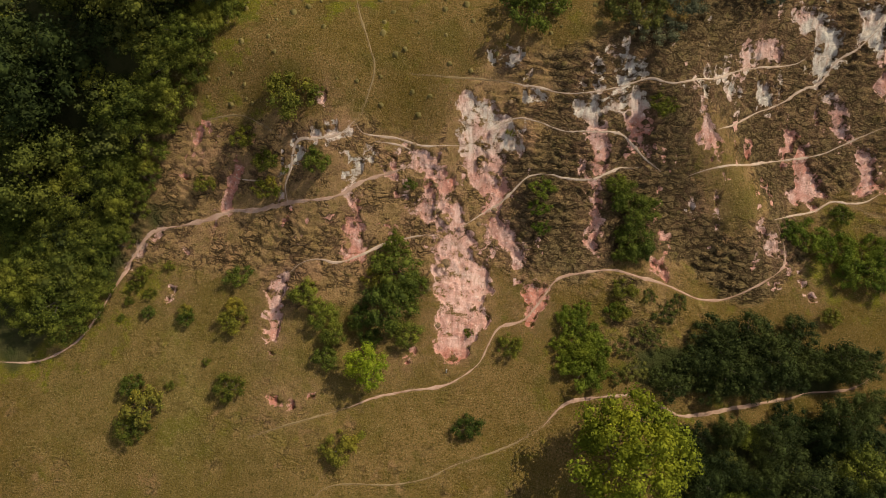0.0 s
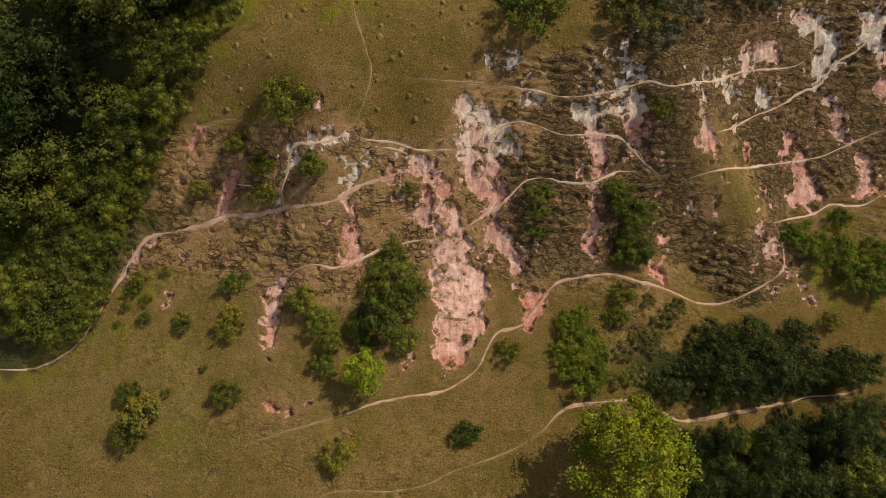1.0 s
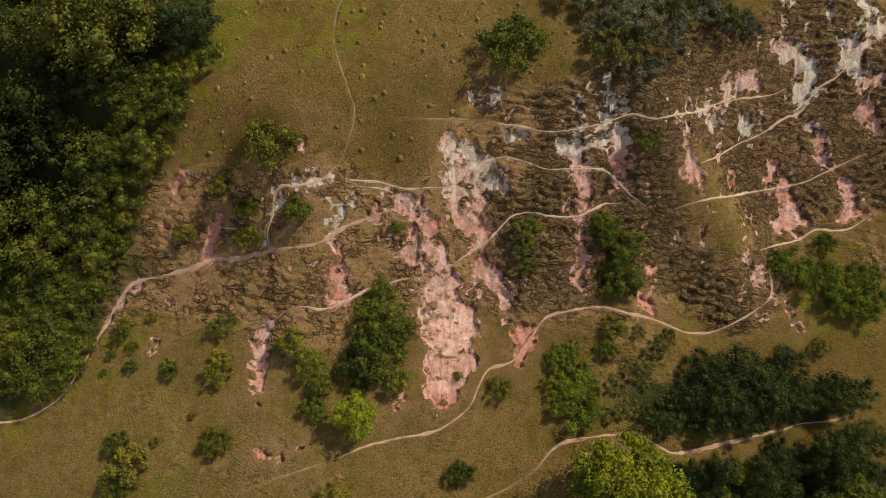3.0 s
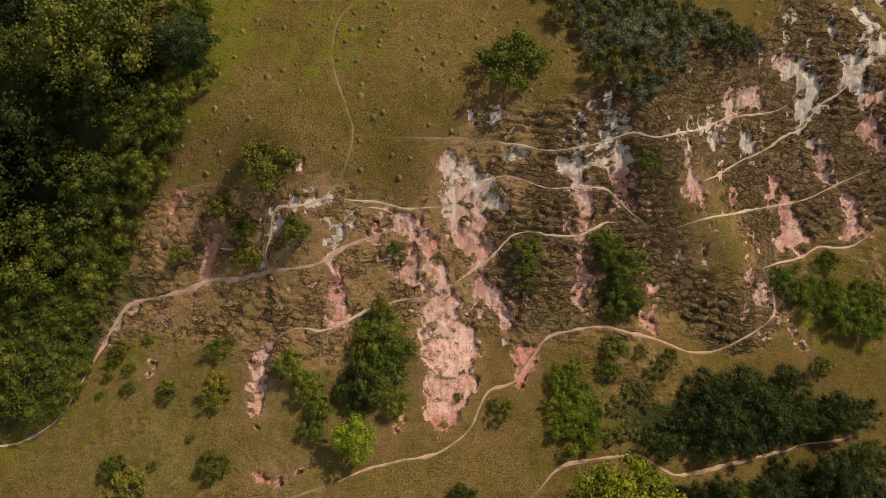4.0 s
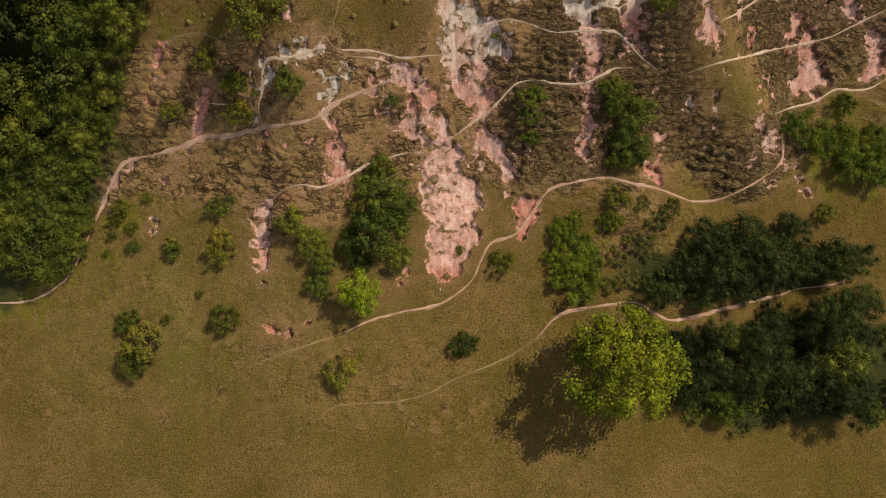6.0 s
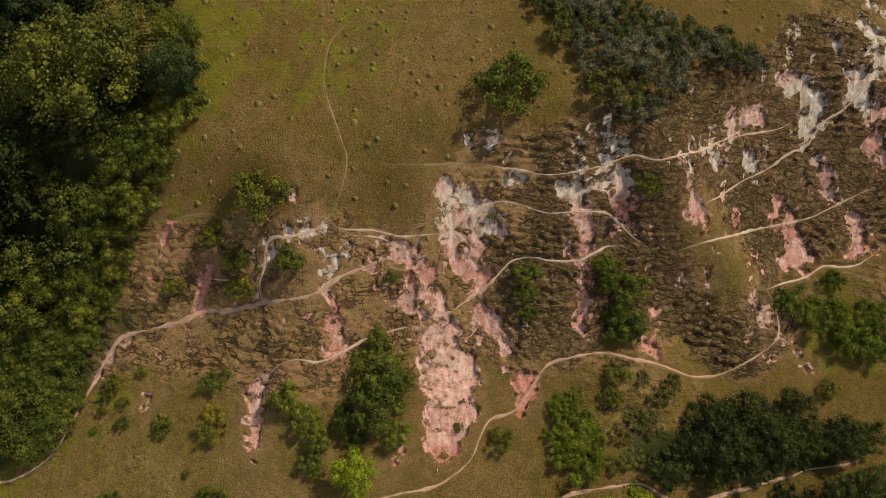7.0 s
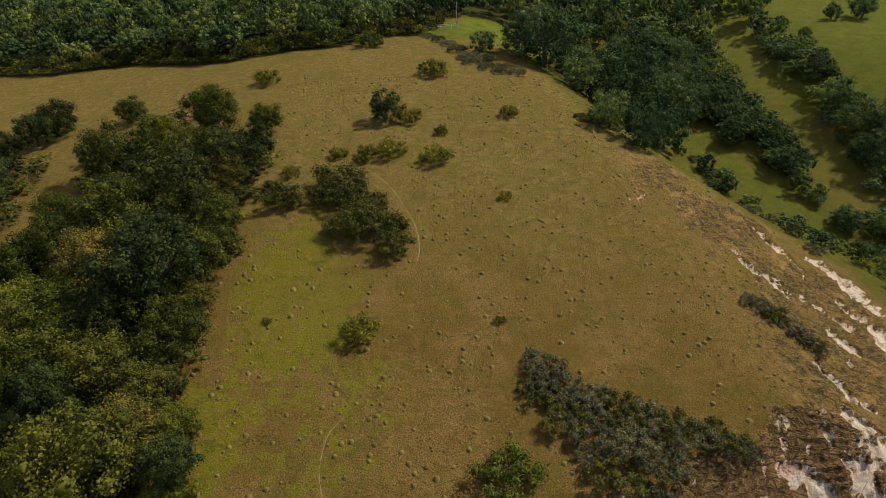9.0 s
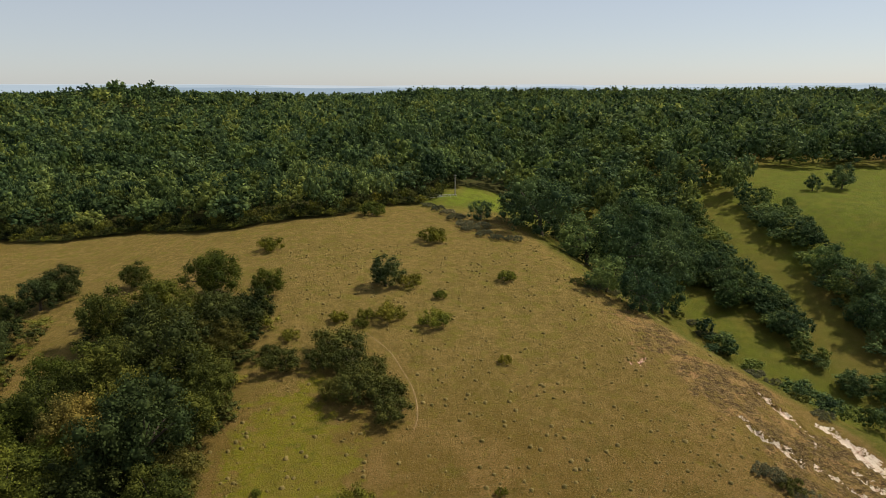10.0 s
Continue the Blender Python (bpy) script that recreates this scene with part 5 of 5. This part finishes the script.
mid = [(x, y, 8.5 + 7 * a * a, 14 + 14 * b) for x, y, a, b in scatter(-720, 720, 540, 1020, 18, in_view, 6)]
far = [(x, y, 12 + 9 * a * a, 24 + 12 * b) for x, y, a, b in scatter(-1500, 1500, 1020, 2100, 38, in_view, 8)]
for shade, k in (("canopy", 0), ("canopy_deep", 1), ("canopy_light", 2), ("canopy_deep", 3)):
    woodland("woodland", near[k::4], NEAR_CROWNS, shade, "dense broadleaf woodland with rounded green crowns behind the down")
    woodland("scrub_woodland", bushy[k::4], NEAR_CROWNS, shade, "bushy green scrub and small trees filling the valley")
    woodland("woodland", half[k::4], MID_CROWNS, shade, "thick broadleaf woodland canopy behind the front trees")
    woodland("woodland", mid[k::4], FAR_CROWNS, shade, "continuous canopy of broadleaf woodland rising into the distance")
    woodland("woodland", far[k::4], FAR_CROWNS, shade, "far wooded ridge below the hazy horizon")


def oval(x, y, cx, cy, rx, ry, turn=0.0):
    c, s = math.cos(radians(turn)), math.sin(radians(turn))
    u, v = (x - cx) * c + (y - cy) * s, (y - cy) * c - (x - cx) * s
    return math.hypot(u / rx, v / ry)


def wood_belt(x, y):
    """The overgrown wood beside the down."""
    return x < -45 - 0.45 * max(0, 72 - y) + 1.5 * math.sin(y / 5) and (y > 33 or x < -66) and y < 185 and not (y > 125 and abs(x + 95 + 0.19 * (y - 142)) < 6.5)


LOWER_PATH = smooth_line(FOOTPATHS["lower_path"][0], 1.0)


def clear_of_path(x, y, room):
    return np.min(np.hypot(LOWER_PATH[:, 0] - x, LOWER_PATH[:, 1] - y)) > room


LOW_CROWNS = [crown_template(500 + k, 10, 620, 0.062) for k in range(4)]
low = [(x, y, 2.6 + 1.7 * a, 2.4 + 3.8 * b) for x, y, a, b in scatter(-125, -40, 30, 196, 5.0, lambda x, y: wood_belt(x, y) and in_view(x, y, 40), 12)]
low += [(x, y, 1.7 + b, 1.4 + 1.4 * a) for x, y, a, b in scatter(30, 84, 8, 42, 3.6, lambda x, y: (oval(x, y, 57, 16, 24, 7, 5) < 1 or oval(x, y, 46, 32, 19, 4, 5) < 1) and clear_of_path(x, y, 3.0), 13)]
rim_rng = np.random.default_rng(31)
for x in np.arange(-190, 6, 2.4):
    for back in (0.5, 3.6):
        low.append((x + rim_rng.uniform(-1, 1), wood_edge(x) + back + rim_rng.uniform(-1, 1.2), rim_rng.uniform(1.8, 3.2), rim_rng.uniform(2.2, 4.0) + back))
for shade, k in (("forest_deep", 0), ("deep", 1), ("dusk", 2), ("hedge", 3), ("deep", 4)):
    woodland("undergrowth", low[k::5], LOW_CROWNS, shade, "low tangled green undergrowth filling the wood")


# ---- tussocks on the grass ----
def tussocks():
    rng = np.random.default_rng(77)
    verts, faces, total = [], [], 0
    for x, y, a, b in scatter(-50, 75, 62, 235, 1.9, lambda x, y: in_view(x, y, 10), 21):
        i, j = np.searchsorted(XS, x), np.searchsorted(YS, y)
        if b > 0.46 + 0.5 * float(cloud(np.array(x / 12), np.array(y / 12), 15, 3)) or STEEP[j, i] > 0.4 or BARE[j, i] > 0.1 or PATHNESS[j, i] > 0 or wood_belt(x, y):
            continue
        r = 0.14 + 0.46 * a * a
        n = 7
        turn = rng.uniform(0, 6.28) + np.arange(n) * 2 * math.pi / n
        rim = np.column_stack([x + np.cos(turn) * r * rng.uniform(0.7, 1.3, n), y + np.sin(turn) * r * rng.uniform(0.7, 1.3, n), np.full(n, -0.1)])
        waist = np.column_stack([x + np.cos(turn) * r * 0.75 * rng.uniform(0.7, 1.2, n), y + np.sin(turn) * r * 0.75 * rng.uniform(0.7, 1.2, n), r * 0.52 * rng.uniform(0.6, 1.3, n)])
        v = np.vstack([rim, waist, [(x, y, r * 0.72)]])
        v[:, 2] += ground_z(x, y)
        k = np.arange(n)
        m = (k + 1) % n
        f = np.vstack([np.column_stack([k, m, m + n]), np.column_stack([k, m + n, k + n]), np.column_stack([k + n, m + n, np.full(n, 2 * n)])])
        verts.append(v)
        faces.append(f + total)
        total += len(v)
    return tagged(new("grass_tussocks", mesh_from("grass_tussocks", np.vstack(verts), np.vstack(faces), TUSSOCK, True)), "small grassy tussocks and ant hills dotted over the down", "grass", kind="stuff")


tussocks()


# ---- the distance ----
def far_ridge(name, distance, base, rise, seed, material, label):
    """A hazy ridge all round, far behind the woods."""
    n = 360
    turn = np.arange(n + 1) * 2 * math.pi / n
    wave = cloud(np.cos(turn) * 6 + 9, np.sin(turn) * 6 + 9, seed, 4)
    crest = base + rise * (0.5 + wave)
    x, y = distance * np.sin(turn), distance * np.cos(turn)
    v = np.vstack([np.column_stack([x, y, np.full(n + 1, -60.0)]), np.column_stack([x * 1.01, y * 1.01, crest])])
    k = np.arange(n)
    f = np.column_stack([k, k + 1, k + n + 2, k + n + 1])
    return tagged(new(name, mesh_from(name, v, f, material, True)), label, "hills", kind="structure")


# distance haze, put into the far ridges as an even pale glow
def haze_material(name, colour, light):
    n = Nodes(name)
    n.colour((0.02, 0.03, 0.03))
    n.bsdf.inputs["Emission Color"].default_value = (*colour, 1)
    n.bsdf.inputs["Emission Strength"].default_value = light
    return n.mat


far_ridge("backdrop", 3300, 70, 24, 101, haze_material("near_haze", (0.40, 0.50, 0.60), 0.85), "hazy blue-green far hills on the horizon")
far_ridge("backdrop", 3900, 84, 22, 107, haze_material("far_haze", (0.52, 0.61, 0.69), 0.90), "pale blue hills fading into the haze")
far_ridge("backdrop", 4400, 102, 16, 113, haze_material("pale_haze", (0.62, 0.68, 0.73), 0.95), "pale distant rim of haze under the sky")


# ---- things by the wood ----
WEATHERED = bark_material("weathered_timber", (0.360, 0.330, 0.280), (0.200, 0.180, 0.150))
WHITE_WOOD = bark_material("white_painted_timber", (0.760, 0.740, 0.690), (0.560, 0.540, 0.500))


def beam(name, a, b, wide, tall, parent, material, label=""):
    """A squared timber from a to b with bevelled edges."""
    bm = bmesh.new()
    bmesh.ops.create_cube(bm, size=1.0)
    a, b = Vector(a), Vector(b)
    d = b - a
    up = Vector((0, 1, 0)) if abs(d.normalized().z) > 0.9 else Vector((0, 0, 1))
    y = up.cross(d.normalized()).normalized()
    z = d.normalized().cross(y)
    for v in bm.verts:
        v.co = a + d * (v.co.x + 0.5) + y * (v.co.y * wide) + z * (v.co.z * tall)
    bmesh.ops.bevel(bm, geom=bm.edges[:], offset=min(wide, tall) * 0.12, segments=1, affect="EDGES")
    me = bpy.data.meshes.new(name)
    bm.to_mesh(me)
    bm.free()
    me.materials.append(material)
    return part(name, me, parent, label)


def rail_fence(points, posts, rails, high, material, label):
    """Posts with rails between them, along a line in plan."""
    root = tagged(new("rail_fence"), label, "fence")
    p = smooth_line(points, 0.5)
    p = p[np.linspace(0, len(p) - 1, posts).astype(int)]
    z = [ground_z(*q) for q in p]
    for (x, y), h in zip(p, z):
        beam("post", (x, y, h - 0.4), (x, y, h + high + 0.15), 0.14, 0.14, root, material)
    for k in range(posts - 1):
        for r in range(rails):
            lift = high * (r + 1) / rails
            beam("rail", (*p[k], z[k] + lift), (*p[k + 1], z[k + 1] + lift), 0.06, 0.16, root, material)
    return root


rail_fence([(-9.5, 302.5), (-4, 305.5), (1.8, 308.5), (6, 309.5)], 8, 2, 1.15, WHITE_WOOD, "pale timber rail fence at the edge of the wood")
rail_fence([(-17, 303), (-12, 304.5), (-6, 308), (-1, 311)], 7, 3, 1.3, WEATHERED, "grey weathered timber rail fence beside the wood gate")


def notice_post(x, y, high, wide):
    root = tagged(new("notice_post"), "short post with a pale notice board at the wood gate", "sign post")
    z = ground_z(x, y)
    beam("post", (x, y, z - 0.4), (x, y, z + high), 0.16, 0.16, root, WEATHERED)
    beam("board", (x - wide / 2, y - 0.1, z + high * 0.8), (x + wide / 2, y - 0.1, z + high * 0.8), 0.05, high * 0.4, root, WHITE_WOOD, "plain pale board")


notice_post(-19.3, 301, 2.6, 1.3)


def utility_pole(x, y, high):
    root = tagged(new("utility_pole"), "tall bare grey timber pole at the edge of the wood", "pole")
    z = ground_z(x, y)
    verts, faces = [], []
    limb(verts, faces, (x, y, z - 0.5), (x, y, z + high), 0.28, 0.18, 10)
    part("pole", mesh_from("pole", verts, faces, WEATHERED, True), root)
    beam("crossarm", (x - 0.8, y, z + high - 0.6), (x + 0.8, y, z + high - 0.6), 0.1, 0.14, root, WEATHERED)


utility_pole(5.5, 314, 9.5)


def marker_post(x, y):
    root = tagged(new("marker_post"), "small white marker post on the bare slope", "post")
    z = ground_z(x, y)
    beam("post", (x, y, z - 0.3), (x, y, z + 0.9), 0.16, 0.16, root, WHITE_WOOD)


marker_post(-1.2, 28.0)


# ---- sods and boulders on the bare ground ----
def sod(x, y, r, seed, label):
    """A rounded lump of turf or earth that has slid on to the bare slope."""
    rng = np.random.default_rng(seed)
    bm = bmesh.new()
    bmesh.ops.create_icosphere(bm, subdivisions=3, radius=1.0)
    for v in bm.verts:
        k = 1 + 0.28 * noise.noise(v.co * 1.3 + Vector((seed, 0, 0))) + 0.14 * noise.noise(v.co * 3.5 + Vector((0, seed, 0)))
        v.co = Vector((v.co.x * k * r * 1.15, v.co.y * k * r, v.co.z * k * r * 0.5))
    me = bpy.data.meshes.new("sod")
    bm.to_mesh(me)
    bm.free()
    me.materials.append(SOD)
    ob = tagged(new("sod"), label, "sod", "fallen sods on the bare slope")
    part("lump", me, ob)
    ob.matrix_basis = pose(x, y, ground_z(x, y) + r * 0.12, 0, 0, rng.uniform(0, 360))
    return ob


SOD = soil_material("dark_sod", (0.190, 0.120, 0.065), (0.110, 0.072, 0.036), (0.060, 0.042, 0.020))
for k, (x, y, r) in enumerate([(-2.4, 44.5, 0.7), (-3.5, 49, 0.4), (-3.1, 34.9, 0.5), (25.3, 65, 0.5), (2.6, 50.5, 0.4), (5.1, 52.5, 0.4), (-4.1, 51, 0.4), (4.3, 47.6, 0.4), (-4.8, 40.1, 0.4), (19.2, 59.8, 0.3), (21, 60.1, 0.3), (-28, 38.5, 0.3), (56.7, 74, 0.4), (59, 75.2, 0.4), (-8.1, 57.8, 0.4), (-4.4, 53.6, 0.4), (6.6, 64.9, 0.4), (10.4, 47.6, 0.4)]):
    sod(x, y, r, k + 5, "dark lump of turf and earth fallen on the bare slope")
